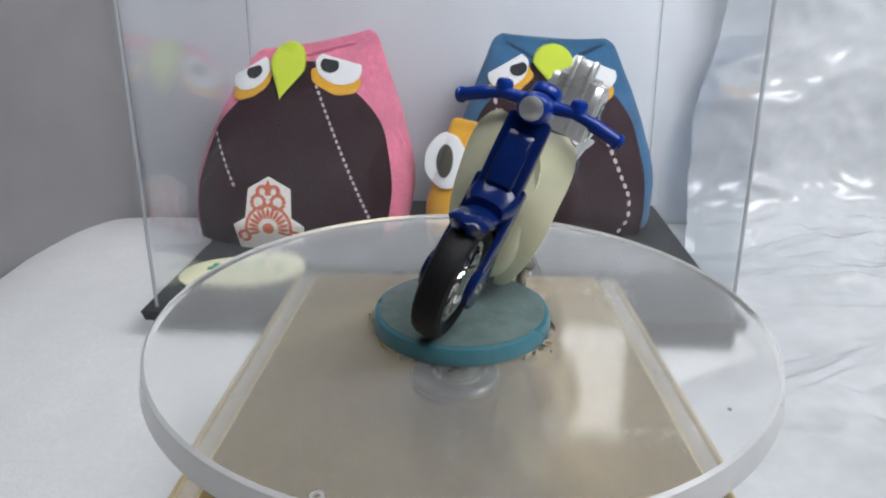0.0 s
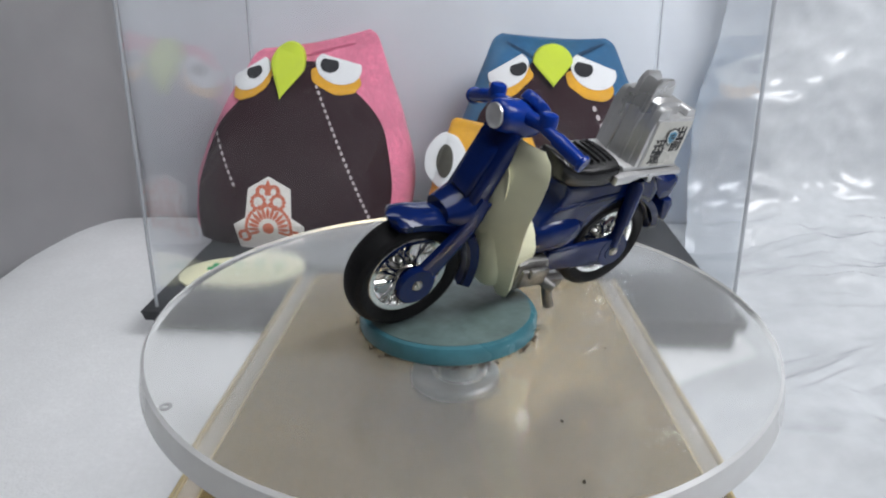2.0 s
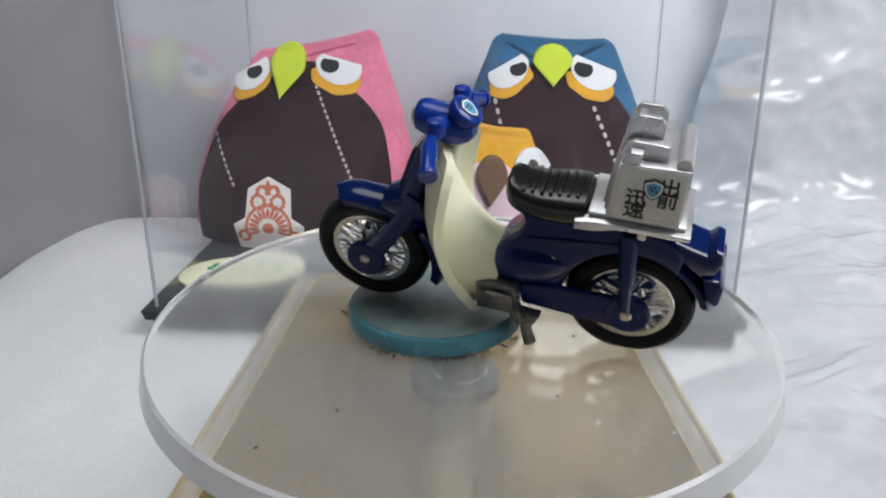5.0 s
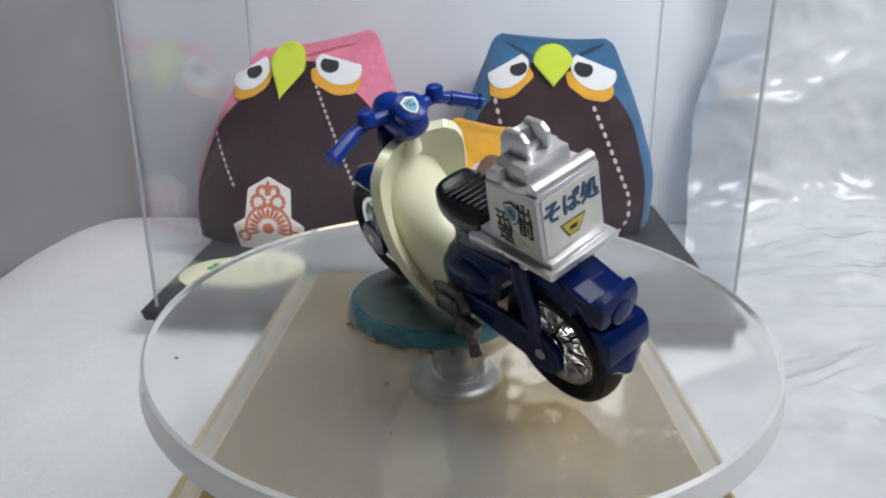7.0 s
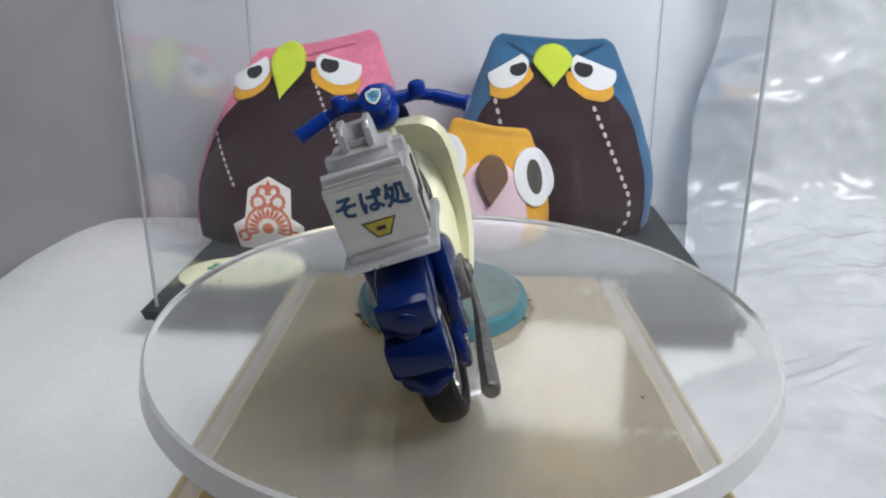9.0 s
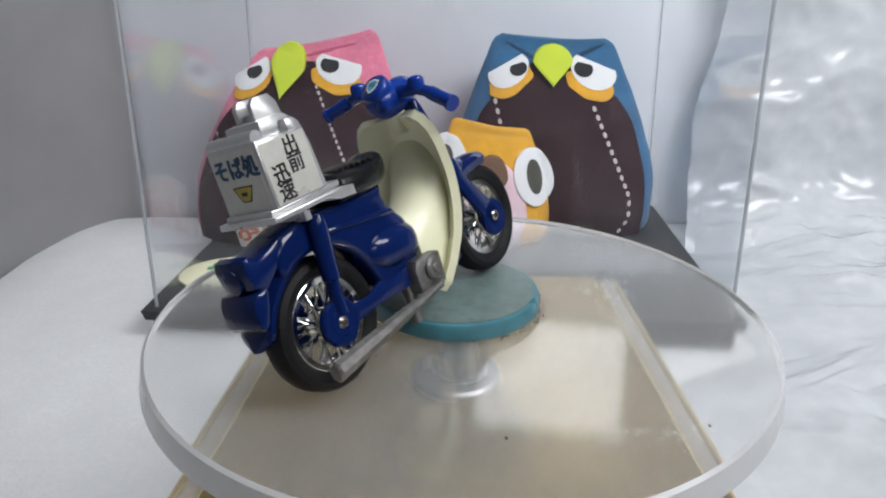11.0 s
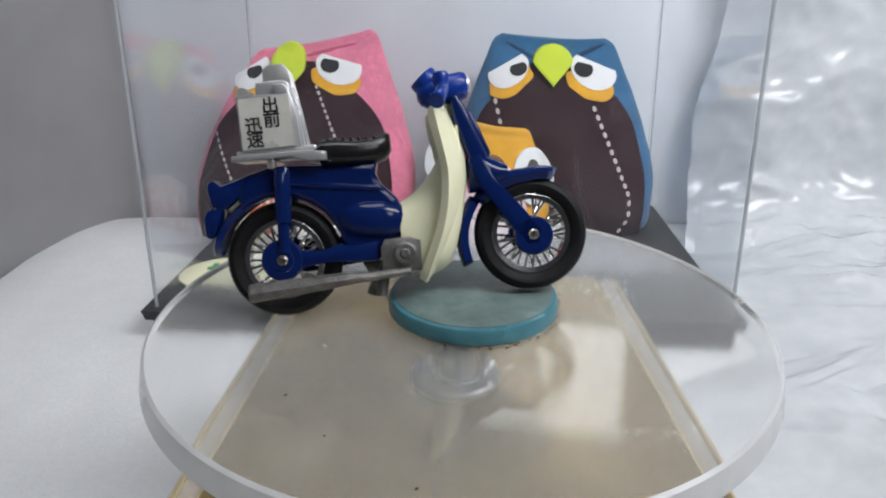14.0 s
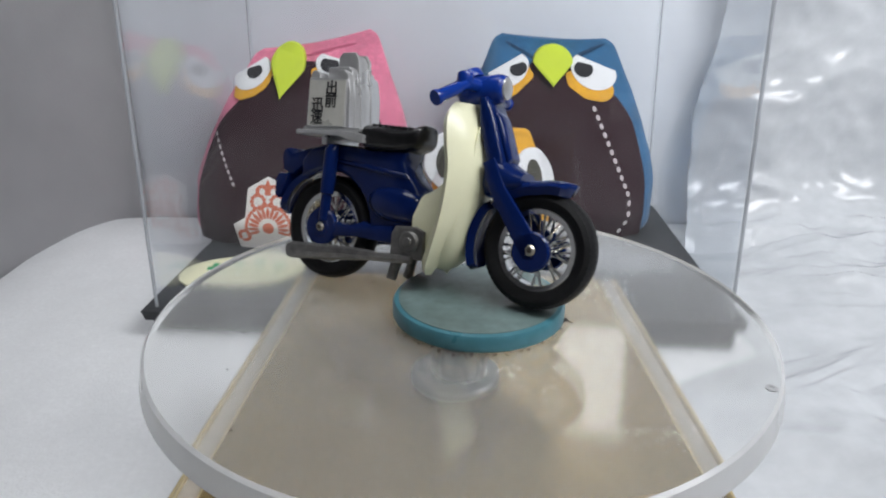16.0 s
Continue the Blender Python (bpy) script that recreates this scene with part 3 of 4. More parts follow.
# ---- the turntable ----
def base():
    ob = thing("pedestal_box", "beige turntable housing with gold and clear trim", "turntable base")
    back, front = (31.5, 38.0), (37.5, -60.0)

    def ring(grow, z):
        return [(-front[0] - grow, front[1] - grow, z), (front[0] + grow, front[1] - grow, z), (back[0] + grow, back[1] + grow, z), (-back[0] - grow, back[1] + grow, z)]
    part("housing", loft([ring(-0.3, 0.3), ring(-0.3, 36.9)]), M_TRIM, ob, "grey clear-coated housing")
    wide, strip = 0.9, 3.6

    def inner(k, z):
        r = ring(-wide, z)
        return [(r[0][0] + k, r[0][1], z), (r[1][0] - k, r[1][1], z), (r[2][0] - k, r[2][1], z), (r[3][0] + k, r[3][1], z)]
    part("top_plate", loft([inner(strip, 36.95), inner(strip, 37.7), inner(strip + 0.3, 38.0)]), M_BEIGE, ob, "satin beige metal plate")
    pts = ring(-wide, 37.0)
    for sx, a, b in ((1, 0, 3), (-1, 1, 2)):
        lo = [Vector(pts[a]), Vector(pts[b])]
        bar = []
        for p in lo:
            bar.append([(p.x + sx * u, p.y, z) for u, z in ((0.2, 36.95), (strip - 0.5, 36.95), (strip - 0.7, 38.1), (0.5, 38.1))])
        part("edge_strip", loft(bar), M_STRIP, ob, "clear plastic edge strip")
        part("gold_edge", tube([lo[0], lo[1]], 0.45, 10), M_GOLD, ob, "thin gold edge")
        part("gold_edge", tube([lo[0] + Vector((sx * (strip - 0.25), 0, 0.3)), lo[1] + Vector((sx * (strip - 0.25), 0, 0.3))], 0.22, 8), M_GOLD, ob, "thin gold edge")
    bm = lathe([(6.6, 38.05), (6.6, 38.9), (6.2, 39.2), (4.6, 39.2)], 40)
    part("collar", bm, M_POST, ob, "grey collar round the spindle")


base()


def turntable():
    ob = thing("turntable", "round clear acrylic turntable plate with a ground edge", "turntable")
    r, z0, z1 = 42.8, 47.3, 50.9
    plate = part("plate", lathe([(r, z0), (r + 1.0, z0 + 0.2), (r + 0.9, z0 + 0.6), (r + 0.45, z1 - 0.35), (r, z1)], 160), M_PLATE, ob, "clear acrylic plate with a ground edge", 8)
    plate.visible_shadow = False
    plate.data.materials.append(M_PLATERIM)
    for f in plate.data.polygons:
        if abs(f.normal.z) < 0.98:
            f.material_index = 1
    part("spindle", lathe([(2.6, 39.3), (2.6, 46.9), (2.4, 47.2)], 40), M_POST, ob, "turned steel spindle")
    part("sleeve", lathe([(3.2, 39.4), (4.2, 39.4), (4.2, 47.2), (3.2, 47.2)], 40, True), M_CLEAR, ob, "clear sleeve").visible_shadow = False
    mark = lathe([(0.35, 0.0), (0.75, 0.0), (0.75, 0.12), (0.35, 0.12)], 20, True)
    part("mould_mark", moved(mark, Matrix.Translation((-13.7, -39.6, z1))), M_PLATERIM, ob, "small round mould mark")
    TURNING.append((ob, Matrix(), 0.0006))
    rnd = random.Random(4)
    bms = []
    for i in range(26):
        a, q = rnd.uniform(0, 6.283), rnd.uniform(14, 40)
        bms.append(moved(box(-0.2, 0.2, -0.12, 0.12, 0, 0.12, 0.04, 1), Matrix.Translation((q * math.cos(a), q * math.sin(a), z1 + 0.01)) @ Matrix.Rotation(rnd.uniform(0, 3), 4, "Z") @ Matrix.Scale(rnd.uniform(0.4, 1.3), 4)))
    part("specks", join(*bms), M_SPECKS_HOLE, ob, "dark dust specks")["kind"] = "stuff"


turntable()

DISC = (0.8, -3.1)


def teal_disc():
    ob = thing("magnet_disc", "frosted teal disc with dark filings round its foot", "disc")
    r = 12.3
    part("disc", lathe([(r - 0.2, 50.95), (r, 51.15), (r, 52.7), (r - 0.3, 53.2), (r - 0.8, 53.35)], 96), M_TEALEDGE, ob, "glossy teal rim")
    part("face", lathe([(r - 0.9, 53.36), (r - 0.9, 53.42), (r - 1.0, 53.45)], 96), M_TEAL, ob, "frosted grey-teal face")
    rnd = random.Random(9)
    heaps = [rnd.uniform(0, 6.283) for i in range(15)]
    bms = []
    for i in range(260):
        a = rnd.choice(heaps) + rnd.gauss(0, 0.16)
        q = r + abs(rnd.gauss(-0.1, 0.55))
        s = rnd.uniform(0.25, 0.95)
        bms.append(moved(box(-0.22, 0.22, -0.13, 0.13, 0, 0.2, 0.05, 1), Matrix.Translation((q * math.cos(a), q * math.sin(a), 50.93)) @ Matrix.Rotation(rnd.uniform(0, 3), 4, "Z") @ Matrix.Scale(s, 4)))
    part("filings", join(*bms), M_SPECKS_HOLE, ob, "dark metal filings")["kind"] = "stuff"
    TURNING.append((ob, Matrix.Translation((DISC[0] * MM, DISC[1] * MM, 0)), 0.0))


teal_disc()


# ---- the toy delivery motorbike: x forward from the rear axle, y to its left, z up ----
def wheel(bike, x):
    rim = []
    for r0, r1, y in ((4.9, 5.75, 1.25),):
        rim.append(lathe([(r0, -y), (r1 - 0.2, -y - 0.1), (r1, -y), (r1, y), (r1 - 0.2, y + 0.1), (r0, y), (r0 + 0.25, 0)], 48, True))
    rim.append(lathe([(1.7, -1.5), (1.9, -1.2), (1.9, 1.2), (1.7, 1.5)], 24))
    place = Matrix.Translation((x, 0, 0)) @ TO_Y
    w = part("wheel", moved(join(*rim), place), M_CHROME, bike, "bright plated spoked rim")
    prof = [(5.7, -1.35), (6.1, -1.75), (7.0, -1.95), (7.7, -1.6), (8.05, -0.9), (8.12, 0), (8.05, 0.9), (7.7, 1.6), (7.0, 1.95), (6.1, 1.75), (5.7, 1.35)]
    tyre = lathe(prof, 120, True)
    for v in tyre.verts:
        r = math.hypot(v.co.x, v.co.y)
        if r > 7.6:
            k = round(math.atan2(v.co.y, v.co.x) / (2 * math.pi) * 120)
            if k % 2:
                v.co.x *= 0.987
                v.co.y *= 0.987
    shapes = {}
    for side in (-1, 1):
        for lean in (-1, 1):
            b = 0.30 * lean
            shapes[side, lean] = part("spoke", moved(tube([(1.6, 0, side * 1.0), (5.15 * math.cos(b), 5.15 * math.sin(b), side * 0.85)], 0.19, 6), TO_Y), M_CHROME, w)
            shapes[side, lean].location = (x * MM, 0, 0)
    for n in range(1, 18):
        for (side, lean), first in shapes.items():
            if (n % 2 == 0) == (lean > 0):
                ob = new("spoke", first.data)
                ob.parent = w
                ob.matrix_basis = Matrix.Translation((x * MM, 0, 0)) @ Matrix.Rotation(2 * math.pi * (n + 0.25 * side) / 18, 4, "Y")
    part("tyre", moved(tyre, place), M_RUBBER, w, "black rubber tyre with a fine tread")


def smooth_row(tab, z):
    """A smooth curve through the rows of a table whose first column is z."""
    z = min(max(z, tab[0][0]), tab[-1][0])
    n = len(tab)
    i = next(q for q in range(n - 1) if z <= tab[q + 1][0])
    p0, p1, p2, p3 = tab[max(i - 1, 0)], tab[i], tab[i + 1], tab[min(i + 2, n - 1)]
    t = (z - p1[0]) / (p2[0] - p1[0])
    return [0.5 * (2 * b + (c - a) * t + (2 * a - 5 * b + 4 * c - d) * t * t + (3 * b - a - 3 * c + d) * t ** 3) for a, b, c, d in zip(p0[1:], p1[1:], p2[1:], p3[1:])]


def leg_shield(bike):
    """Two swept lobes either side of the column, joined above, on a tunnel that runs back to the body."""
    tab = [(-5.2, 20.1, 3.3, 0.9), (-4.2, 20.8, 4.4, 1.2), (-1.5, 22.6, 5.5, 1.9), (2.0, 24.6, 6.5, 2.6), (6.0, 26.1, 7.1, 3.2), (10.0, 26.8, 7.3, 3.6), (14.0, 26.3, 7.4, 3.6), (16.6, 25.5, 7.0, 3.1), (18.4, 24.8, 6.0, 2.5), (19.2, 24.4, 4.8, 1.9)]
    bm = bmesh.new()
    nu, nv = 36, 56
    grid = []
    for j in range(nv + 1):
        z = -5.2 + 24.4 * j / nv
        xm, hw, sw = smooth_row(tab, z)
        gap = 2.3 * min(1.0, max(0.0, (2.5 - z) / 3.0)) ** 0.5
        line = []
        for i in range(nu + 1):
            u = -1 + 2 * i / nu
            y = math.copysign(gap + (hw - gap) * abs(u), u)
            q = abs(y) / hw
            line.append(bm.verts.new((xm - 0.85 * sw * q ** 2.2, y, z)))
        grid.append(line)
    for j in range(nv):
        for i in range(nu):
            if i in (nu // 2 - 1, nu // 2) and j < 18:
                continue
            bm.faces.new((grid[j][i], grid[j][i + 1], grid[j + 1][i + 1], grid[j + 1][i]))
    for v in [v for v in bm.verts if not v.link_faces]:
        bm.verts.remove(v)
    bmesh.ops.recalc_face_normals(bm, faces=bm.faces)
    bmesh.ops.solidify(bm, geom=bm.faces[:], thickness=1.2)
    tunnel = sections([(25.9, 5, 17.5, 4.0), (25.2, 2, 16.2, 4.5), (24.2, -1, 14.4, 4.8), (23.2, -3.0, 12.5, 4.8), (22.0, -4.0, 10.6, 4.5), (20.6, -4.5, 8.9, 4.2), (19.2, -4.4, 7.6, 4.0), (17.8, -3.6, 6.7, 3.8), (16.6, -2.0, 6.2, 3.6)], 28, 2.4)
    neck = tube([(24.6, 0, 16.5), (24.2, 0, 20.4)], [1.7, 1.3], 16)
    return part("leg_shield", join(bm, tunnel, neck), M_CREAM, bike, "cream plastic leg shield", smooth=60)


def shield_badge(parent, m, s):
    """A small badge: dark rim, white line, light blue middle."""
    def plate(k, y0, y1):
        pts = [(-0.78, 0.62), (0.0, 0.95), (0.78, 0.62), (0.74, -0.1), (0.42, -0.66), (0.0, -0.95), (-0.42, -0.66), (-0.74, -0.1)]
        return moved(prism([(x * s * k, z * s * k) for x, z in pts], y0, y1, 0), m)
    rim = part("badge", plate(1.15, -0.06, 0.02), M_INK, parent, "black badge edge")
    part("badge_line", plate(0.98, -0.09, 0.0), M_WHITEINK, rim, "white badge line")
    part("badge_field", plate(0.78, -0.12, 0.0), M_SKYINK, rim, "light blue badge field")
    bars = [moved(box(x * s, (x + 0.2) * s, -0.15, 0, z * s, (z + 0.22) * s, 0), m) for x, z in ((-0.35, 0.15), (-0.02, 0.2), (-0.2, -0.15), (0.15, -0.2))]
    part("badge_marks", join(*bars), M_INK, rim, "dark badge marks")


def toy_motorbike():
    bike = thing("toy_motorbike", "blue die-cast toy delivery motorbike with cream leg shield, leaning", "toy motorbike")
    wheel(bike, 0)
    wheel(bike, 35)
    for s in (-1, 1):
        y = 2.55 * s
        lo, hi = min(y, y + 0.9 * s), max(y, y + 0.9 * s)
        # front fork with its hub disc
        leg = prism([(35.9, -1.4), (36.4, 0.6), (30.6, 8.0), (28.6, 12.0), (26.9, 11.2), (28.2, 7.4), (33.2, -0.4), (34.0, -1.6)], lo - 0.1 * s * s, hi, 0.3)
        hub = disc_y(35.0, -0.2, lo - 0.1, hi + 0.1, 2.75, 0.25)
        fork = part("fork_leg", join(leg, hub), M_BLUE, bike, "dark blue fork leg")
        part("screw", disc_y(35.0, 0, 3.2 if s > 0 else -3.75, 3.75 if s > 0 else -3.2, 0.85, 0.3, 20), M_SCREW, fork, "worn steel rivet")
        if s < 0:
            # No hole is cut: a dark disc paints its shade.
            part("rivet_hole_shade", disc_y(35.0, 0, -3.79, -3.6, 0.36, 0.02, 14), M_SPECKS_HOLE, fork, "dark disc for the shade inside the rivet hole")
        # swing arm with its hub disc, and the shock absorber
        if s > 0:
            # the chain case
            arm = prism([(-1.0, -2.2), (1.0, -2.6), (6.0, -2.3), (13.2, -1.7), (13.6, 0.2), (13.2, 1.6), (8.0, 2.2), (3.0, 2.4), (-1.0, 2.0)], lo, hi, 0.4, 3)
        else:
            arm = prism([(-1.0, -1.1), (2.0, -1.3), (6.5, -1.0), (13.2, -1.4), (13.2, 1.3), (9.5, 1.0), (8.0, 1.5), (5.5, 0.7), (1.5, 1.3), (-1.0, 1.1)], lo, hi, 0.3)
        hub = disc_y(0.0, 0.0, lo - 0.1, hi + 0.1, 2.9, 0.25)
        ringed = disc_y(0.0, 0.0, 3.3 if s > 0 else -3.65, 3.65 if s > 0 else -3.3, 1.7, 0.2)
        swing = part("swing_arm", join(arm, hub, ringed), M_BLUE, bike, "dark blue swing arm")
        part("screw", disc_y(0, 0, 3.3 if s > 0 else -3.9, 3.9 if s > 0 else -3.3, 0.8, 0.3, 20), M_SCREW, swing, "worn steel rivet")
        if s < 0:
            # Dark disc again in place of a shaded hole.
            part("rivet_hole_shade", disc_y(0, 0, -3.94, -3.7, 0.34, 0.02, 14), M_SPECKS_HOLE, swing, "dark disc for the shade inside the rivet hole")
        part("shock_absorber", tube([(0.4, 3.3 * s, 1.0), (0.7, 3.35 * s, 5.0), (0.75, 3.4 * s, 5.2), (1.3, 3.5 * s, 11.6), (1.4, 3.4 * s, 12.6)], [0.85, 0.85, 1.1, 1.2, 0.9], 14), M_BLUE, bike)
    # mudguards
    part("front_mudguard", arc_band(34.6, 0.0, lambda k: 10.4 - 1.0 * min(1, k / 0.35), 60, 142, 2.55, 0.95, crown=0.9), M_BLUE, bike, "dark blue front mudguard")
    part("mud_flap", arc_band(34.6, 0.0, lambda k: 9.9 + 0.5 * k, 141, 202, 2.4, 0.9, 16), M_BLUE, bike, "dark blue flap behind the wheel")
    part("rear_mudguard", arc_band(0, 0.3, lambda k: 10.2 - 0.6 * max(0, 1 - abs(k - 0.45) / 0.5), 174, 62, 2.7, 0.7), M_BLUE, bike, "dark blue rear mudguard")
    # main body
    def arc(r, a0, a1, n=9):
        return [(r * math.cos(radians(a0 + (a1 - a0) * i / n)), 0.3 + r * math.sin(radians(a0 + (a1 - a0) * i / n))) for i in range(n + 1)]
    outline = [(16.9, -1.2), (17.0, 5.8), (16.5, 7.0), (15.5, 8.1), (14.4, 9.3), (13.9, 10.8), (14.3, 12.2), (7.0, 12.4), (0.0, 13.0), (-3.5, 12.2), (-5.4, 10.2)] + arc(8.5, 126, 4) + [(10.2, -1.0)]
    body = prism(outline, -2.9, 2.9, 0.9, 3)
    lump = sections([(7.9, 4.0, 5.6, 2.6), (8.5, 3.0, 6.5, 3.2), (10.0, 1.9, 7.2, 3.8), (12.0, 1.4, 7.4, 4.1), (14.5, 1.2, 7.2, 4.1), (16.4, 1.3, 6.6, 3.8), (17.1, 1.6, 6.1, 3.3)], 24, 2.8)
    ridge = prism([(2.0, 9.9), (9.0, 8.9), (15.0, 8.2), (14.2, 9.0), (9.0, 9.8), (2.0, 10.6)], -3.2, 3.2, 0.3)
    part("frame_body", join(body, lump, ridge), M_BLUE, bike, "dark blue enamelled body", smooth=50)
    # tail: lamp, plate holder
    tail = part("tail_lamp", join(prism([(-3.5, 12.2), (-4.8, 9.4), (-7.2, 7.6), (-9.0, 8.3), (-9.4, 10.6), (-9.1, 11.6), (-8.3, 11.9), (-7.4, 11.0), (-5.6, 11.5)], -2.7, 2.7, 0.5),
                                  moved(lathe([(1.5, 0), (1.4, 0.3), (0.9, 0.45)], 20), Matrix.Translation((-9.2, 0, 9.4)) @ Matrix.Rotation(radians(-90), 4, "Y"))), M_BLUE, bike, "dark blue tail lamp block")
    part("plate_holder", prism([(-7.4, 8.0), (-9.5, 7.9), (-10.2, 6.8), (-10.2, 4.4), (-9.7, 3.8), (-8.8, 4.4), (-8.2, 5.8)], -3.1, 3.1, 0.5), M_BLUE, bike, "dark blue plate holder")
    # steering: column panel, head and bars
    panel = prism([(28.6, 8.2), (30.0, 9.2), (29.6, 12.0), (27.2, 18.6), (26.3, 20.4), (25.2, 20.2), (25.4, 17.0), (27.4, 10.0)], -2.95, 2.95, 0.6, 3)
    rib = prism([(29.9, 11.0), (30.3, 12.0), (28.3, 17.6), (27.4, 18.4), (27.0, 16.0)], -1.9, 1.9, 0.5, 3)
    crown = sections([(26.8, 6.5, 11.5, 2.6), (27.8, 6.5, 13.0, 3.2), (28.8, 6.6, 12.6, 3.5), (30.0, 6.8, 11.6, 3.4), (31.2, 7.2, 10.8, 3.0), (32.4, 7.8, 10.2, 2.5)], 24, 2.3)
    part("steering_panel", join(panel, rib, crown), M_BLUE, bike, "dark blue ribbed front panel")
    head = sections([(28.1, 21.2, 23.9, 1.5), (27.9, 20.8, 24.3, 1.9), (27.2, 20.5, 24.5, 2.15), (26.0, 20.1, 24.4, 2.3), (24.2, 19.6, 24.2, 2.35), (22.6, 19.6, 24.0, 2.2), (21.5, 20.2, 23.6, 1.9), (20.9, 21.0, 23.0, 1.4)], 28, 2.2)
    tip = Matrix.Translation((22.3, 0, 23.6)) @ Matrix.Rotation(radians(-90), 4, "Z") @ Matrix.Rotation(radians(-52), 4, "X")
    head = join(head, moved(lathe([(2.0, 0), (2.1, 0.2), (2.1, 1.2), (1.9, 1.4)], 28), tip @ Matrix.Rotation(radians(90), 4, "X") @ Matrix.Translation((0, 0, -0.5))))
    hd = part("handlebar", head, M_BLUEPLASTIC, bike, "bright blue plastic handlebar head", smooth=50)
    part("headlamp", moved(lathe([(1.55, 0), (1.5, 0.25), (1.0, 0.5), (0.3, 0.55)], 28), Matrix.Translation((28.05, 0, 22.5)) @ Matrix.Rotation(radians(90), 4, "Y")), M_SILVER, hd, "silver headlamp")
    cant = Matrix.Translation((24, 0, 22)) @ Matrix.Rotation(radians(6.0), 4, "X") @ Matrix.Translation((-24, 0, -22))
    for s in (-1, 1):
        bar = tube([(24.4, 2.0 * s, 22.8), (24.5, 4.7 * s, 22.9), (24.3, 6.9 * s, 22.3), (24.2, 7.1 * s, 22.2), (23.2, 10.5 * s, 20.9), (23.15, 10.6 * s, 20.85), (23.0, 11.0 * s, 20.7)], [0.95, 0.8, 0.75, 0.95, 0.9, 1.12, 1.05], 16)
        part("grip", moved(bar, cant), M_BLUEPLASTIC, hd, "bright blue grip")
        part("mirror_boss", moved(lathe([(0.9, 0), (1.12, 0.3), (1.12, 1.5), (0.95, 1.85), (0.5, 2.05)], 20), cant @ Matrix.Translation((24.2, 5.0 * s, 22.6))), M_BLUEPLASTIC, hd)
    shield_badge(hd, tip @ Matrix.Translation((0, -0.93, 0)), 1.3)
    hd.location = (-0.0001, 0, -0.0008)
    leg_shield(bike)
    # saddle with cross ribs
    rows = [(6.5, 12.6, 15.4, 3.3), (6.9, 12.2, 16.0, 4.0), (9.0, 12.0, 15.9, 4.3), (12.0, 11.9, 15.5, 4.0), (14.2, 12.0, 15.6, 3.6), (15.4, 12.4, 16.0, 3.2), (16.0, 12.9, 16.2, 2.8), (16.4, 13.6, 16.0, 2.0)]
    seat = part("saddle", sections(rows, 28, 3.2), M_SEAT, bike, "black ribbed saddle", smooth=50)
    ribs = [moved(box(-0.22, 0.22, -2.7, 2.7, -0.2, 0.2, 0.12), Matrix.Translation((7.9 + 1.05 * k, 0, 15.92 - 0.06 * k))) for k in range(7)]
    part("saddle_ribs", join(*ribs), M_SEAT, seat)
    # carrier and delivery box
    plate = prism([(-5.0, 14.0), (-5.0, 14.7), (5.5, 14.6), (7.7, 14.2), (7.7, 13.0), (5.2, 13.2), (3.0, 13.9)], -4.9, 4.9, 0.25)
    stay = box(-0.4, 0.6, -4.2, 4.2, 12.6, 14.0, 0.2)
    part("carrier", join(plate, stay, box(-4.4, 6.4, -4.0, 4.0, 14.6, 15.3, 0.2)), M_SILVER, bike, "silver carrier plate")
    shell = prism([(-3.6, 15.2), (3.8, 15.2), (3.7, 22.4), (-3.5, 22.7)], -4.3, 4.3, 0.3)
    bx = part("delivery_box", shell, M_SILVER, bike, "silver delivery box with stepped fairing")
    for w, pts in ((4.1, [(2.6, 15.2), (4.5, 15.2), (4.2, 20.5), (3.6, 23.2), (2.9, 23.8), (1.6, 23.8), (1.6, 22.0), (2.6, 21.6)]),
                   (3.0, [(-1.2, 22.4), (-1.0, 24.4), (0.6, 24.5), (2.8, 24.5), (3.5, 24.0), (4.3, 20.6), (4.8, 15.2), (3.0, 15.2), (3.0, 22.4)]),
                   (1.7, [(-0.2, 22.4), (-0.1, 26.2), (0.6, 26.9), (2.8, 26.9), (3.6, 25.9), (4.5, 20.2), (5.1, 15.2), (4.0, 15.2), (3.6, 22.4)])):
        if w > 2:
            part("fairing_step", prism(pts, -w, w, 0.3), M_SILVER, bx, "silver fairing step")
            continue
        cheek = join(prism(pts, -w, -w + 0.75, 0.2), prism(pts, w - 0.75, w, 0.2))
        core = prism([(0.6, 22.4), (0.6, 25.2), (1.6, 25.0), (2.1, 26.3), (2.8, 26.5), (3.4, 25.6), (4.3, 20.2), (4.9, 15.2), (4.0, 15.2), (3.6, 22.4)], -w + 0.6, w - 0.6, 0.15)
        part("fairing_step", join(cheek, core), M_SILVER, bx, "silver fairing step with a notched top")
    part("roll", moved(tube([(-2.7, -3.9, 23.0), (-2.7, 3.9, 23.0)], 0.8, 14), Matrix()), M_SILVER, bx, "rolled lid")
    # prints
    for s in (-1, 1):
        face = box(-3.3, 3.5, 4.31 * s - 0.03, 4.31 * s + 0.03, 15.4, 22.2, 0)
        side = part("side_print", face, M_BOXSIDE, bx, "pale silver printed side")
        turn = 0 if s < 0 else 180
        spots = ((0.95, 20.9), (0.95, 19.0), (-1.55, 18.4), (-1.55, 16.5)) if s < 0 else ((1.75, 20.2), (1.75, 18.6), (-1.5, 18.3), (-1.5, 16.7))
        for text, (u, z) in zip("出前迅速", spots):
            m = Matrix.Translation((u if s < 0 else -u, 4.38 * s, z)) @ Matrix.Rotation(radians(turn), 4, "Z") @ Matrix.Rotation(radians(90), 4, "X")
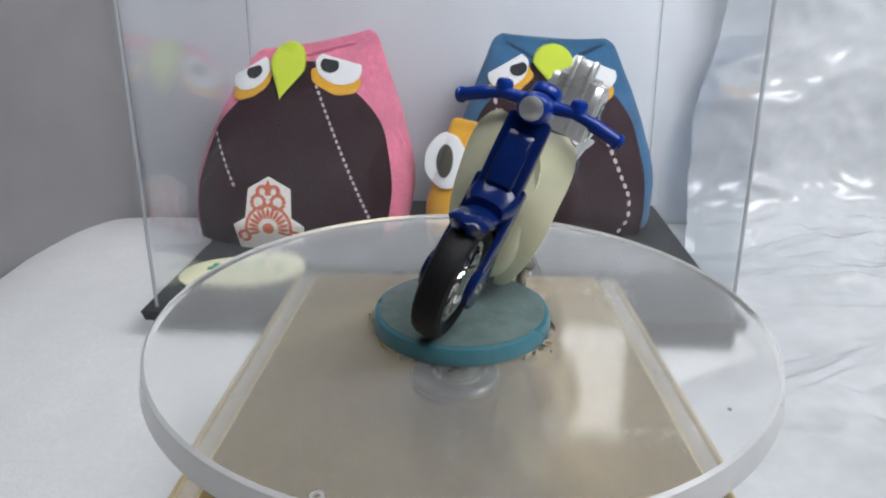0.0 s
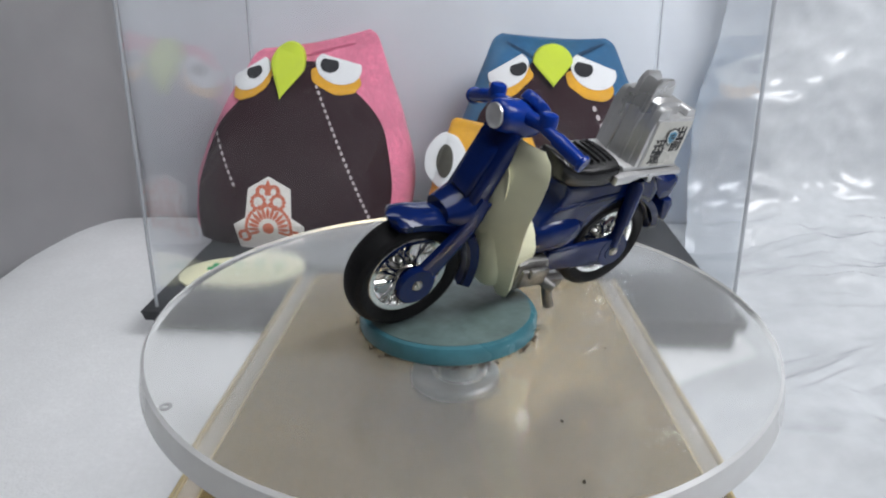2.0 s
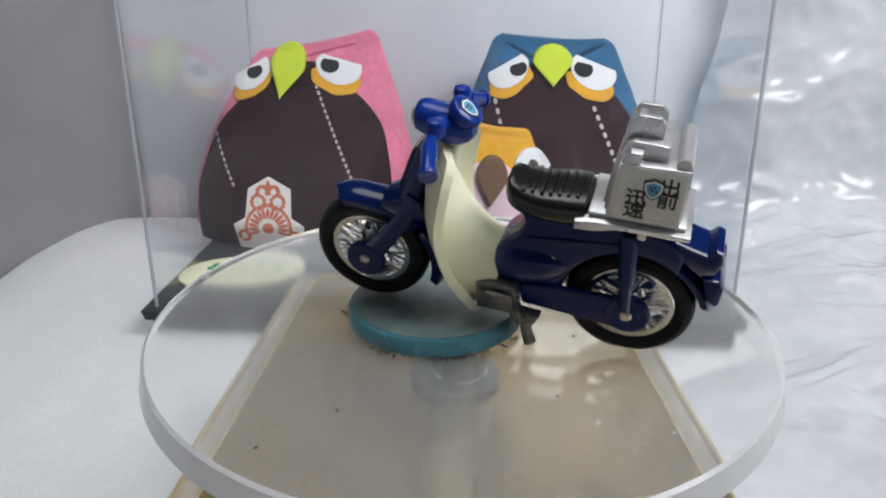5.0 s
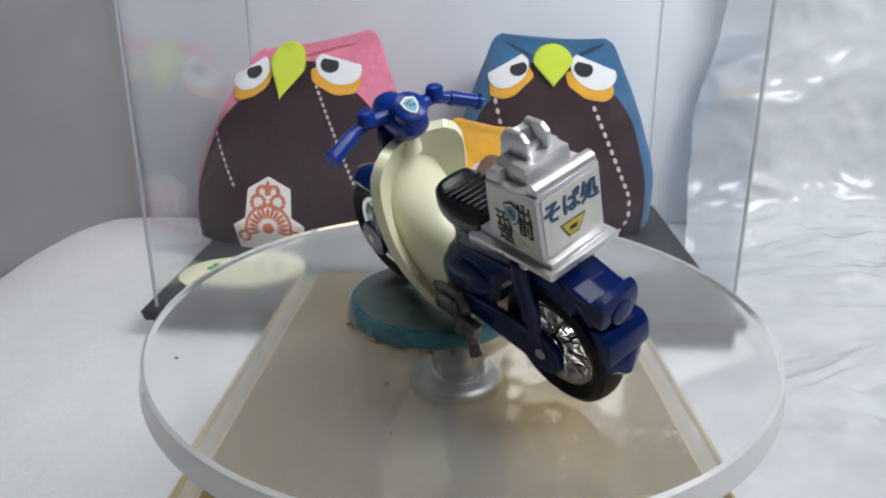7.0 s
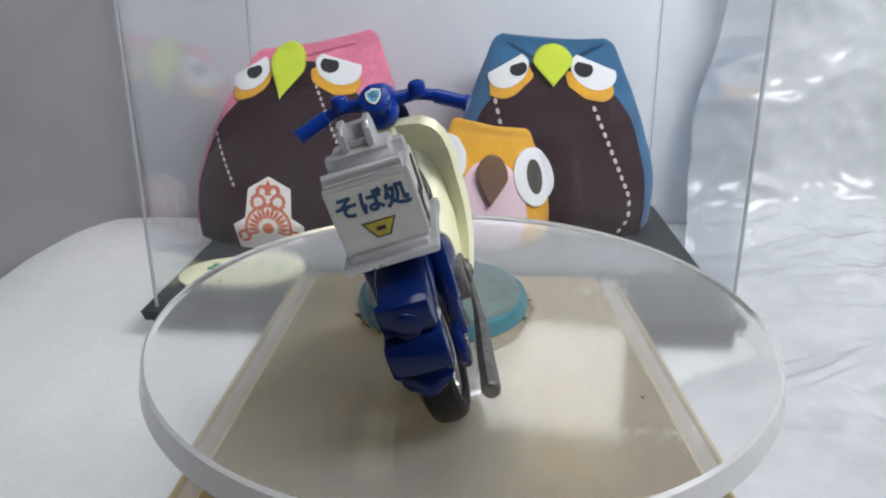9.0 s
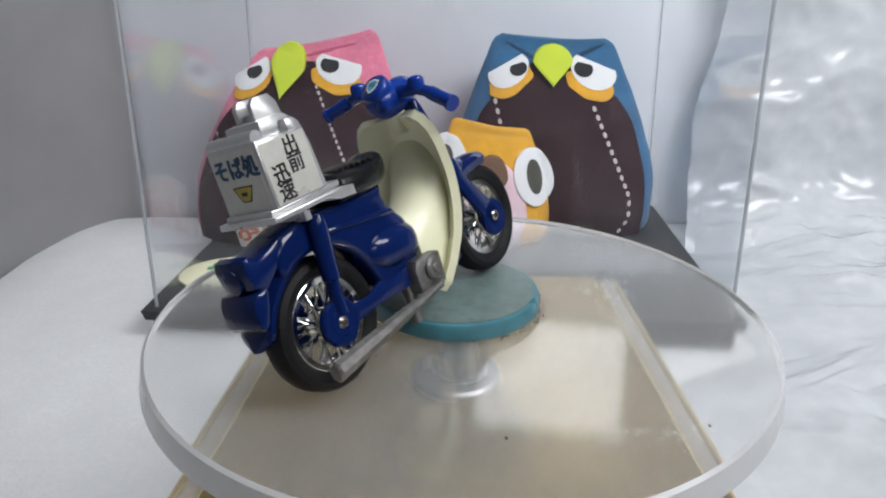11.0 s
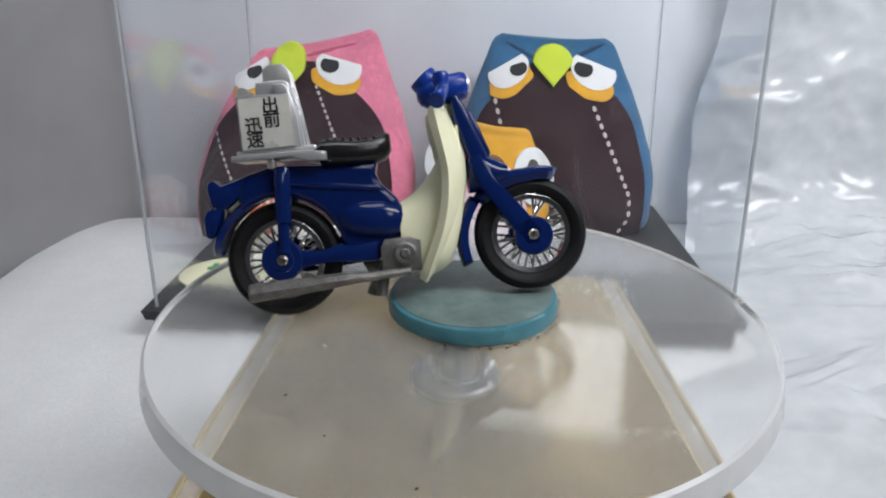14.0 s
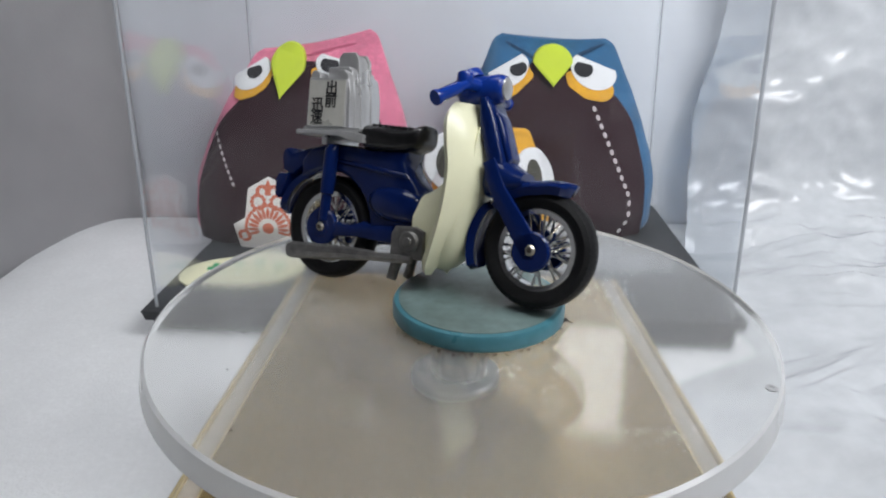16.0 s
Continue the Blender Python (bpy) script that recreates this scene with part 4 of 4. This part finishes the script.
            lettering(text, 2.35, m, M_INK, side)
        if s > 0:
            shield_badge(side, Matrix.Translation((-0.1, 4.44, 19.9)) @ Matrix.Rotation(radians(180), 4, "Z"), 1.25)
    back = part("rear_print", box(-3.66, -3.58, -3.7, 3.7, 15.7, 22.2, 0), M_BOXSIDE, bx, "pale silver printed rear")
    m = Matrix.Translation((-3.70, 0, 20.2)) @ Matrix.Rotation(radians(-90), 4, "Z") @ Matrix.Rotation(radians(90), 4, "X")
    lettering("そば処", 2.5, m, M_BLUEINK, back, bold=0.035)
    rim = prism([(-1.75, 18.35), (1.75, 18.35), (0.72, 16.55), (-0.72, 16.55)], -0.03, 0.03, 0)
    part("mark_border", moved(rim, Matrix.Translation((-3.665, 0.0, 0)) @ Matrix.Rotation(radians(-90), 4, "Z")), M_INK, back, "dark border")
    tri = prism([(-1.5, 18.2), (1.5, 18.2), (0.6, 16.7), (-0.6, 16.7)], -0.03, 0.03, 0)
    mark = part("yellow_mark", moved(tri, Matrix.Translation((-3.69, 0.0, 0)) @ Matrix.Rotation(radians(-90), 4, "Z")), M_YELLOWINK, back, "yellow mark")
    part("dark_bar", box(-3.76, -3.70, -0.45, 0.45, 17.25, 17.7, 0), M_INK, mark, "dark bar")
    # engine, silencer, stand
    for s in (-1, 1):
        lo, hi = (1.5, 4.4) if s > 0 else (-4.4, -1.5)
        blk = prism([(13.6, -2.9), (19.0, -3.3), (19.2, 0.9), (17.6, 1.5), (14.2, 1.4), (13.6, 0.4)], lo, hi, 0.35)
        eng = part("engine", blk, M_DIECAST, bike, "grey die-cast engine casing")
        if s > 0:
            part("engine_step", join(box(14.0, 18.6, 4.2, 5.0, -2.6, 0.2, 0.3), box(14.4, 17.6, 4.6, 5.5, -1.0, 0.6, 0.25)), M_DIECAST, eng)
            continue
        part("engine_cover", join(disc_y(16.9, -0.7, 4.2 if s > 0 else -5.0, 5.0 if s > 0 else -4.2, 1.6, 0.3, 28), disc_y(16.9, -0.7, 4.8 if s > 0 else -5.25, 5.25 if s > 0 else -4.8, 0.7, 0.15, 20)), M_DIECAST, eng)
    part("silencer", tube([(17.5, -4.4, -3.2), (12.0, -4.7, -3.4), (10.5, -4.8, -3.3), (8.0, -4.9, -3.4), (2.0, -4.85, -3.7), (-4.4, -4.9, -4.0), (-4.7, -4.9, -4.0)], [0.6, 0.65, 0.75, 0.95, 1.15, 1.3, 1.05], 8, 0.85), M_DIECAST, bike, "grey die-cast silencer")
    part("footrest", join(tube([(14.6, 2.5, -2.4), (13.4, 4.8, -2.6), (12.6, 5.6, -3.0)], [0.9, 0.85, 0.8], 12), prism([(10.4, -2.0), (13.6, -1.8), (13.4, -3.6), (12.8, -4.0), (11.2, -3.8)], 3.6, 5.2, 0.3)), M_DIECAST, bike)
    part("side_stand", tube([(12.6, 4.2, -3.0), (11.9, 4.7, -5.6), (11.3, 5.0, -6.9)], [0.8, 0.75, 0.85], 14), M_DIECAST, bike, "grey side stand")
    part("centre_stand", tube([(14.0, -1.6, -2.0), (13.3, -2.2, -5.0), (13.0, -2.4, -6.6)], [0.9, 0.8, 0.8], 14), M_DIECAST, bike, "dark grey stand leg")
    # the lean and heading on the table at the start
    ahead = Vector((-0.3443, -0.9348, 0.0874))
    left = Vector((0.869, -0.3525, -0.3473))
    m = Matrix((ahead, left, ahead.cross(left))).transposed().to_4x4() @ Matrix.Rotation(radians(2.6), 4, "X")
    TURNING.append((bike, Matrix.Translation((0.0116, 0.0213, 0.0585)) @ m, 0.0))


toy_motorbike()


def motions():
    for ob, rest, aside in TURNING:
        walk(ob, [(t, Matrix.Translation((aside, 0, 0)) @ Matrix.Rotation(radians(a), 4, "Z") @ rest) for t, a in TURN])


motions()
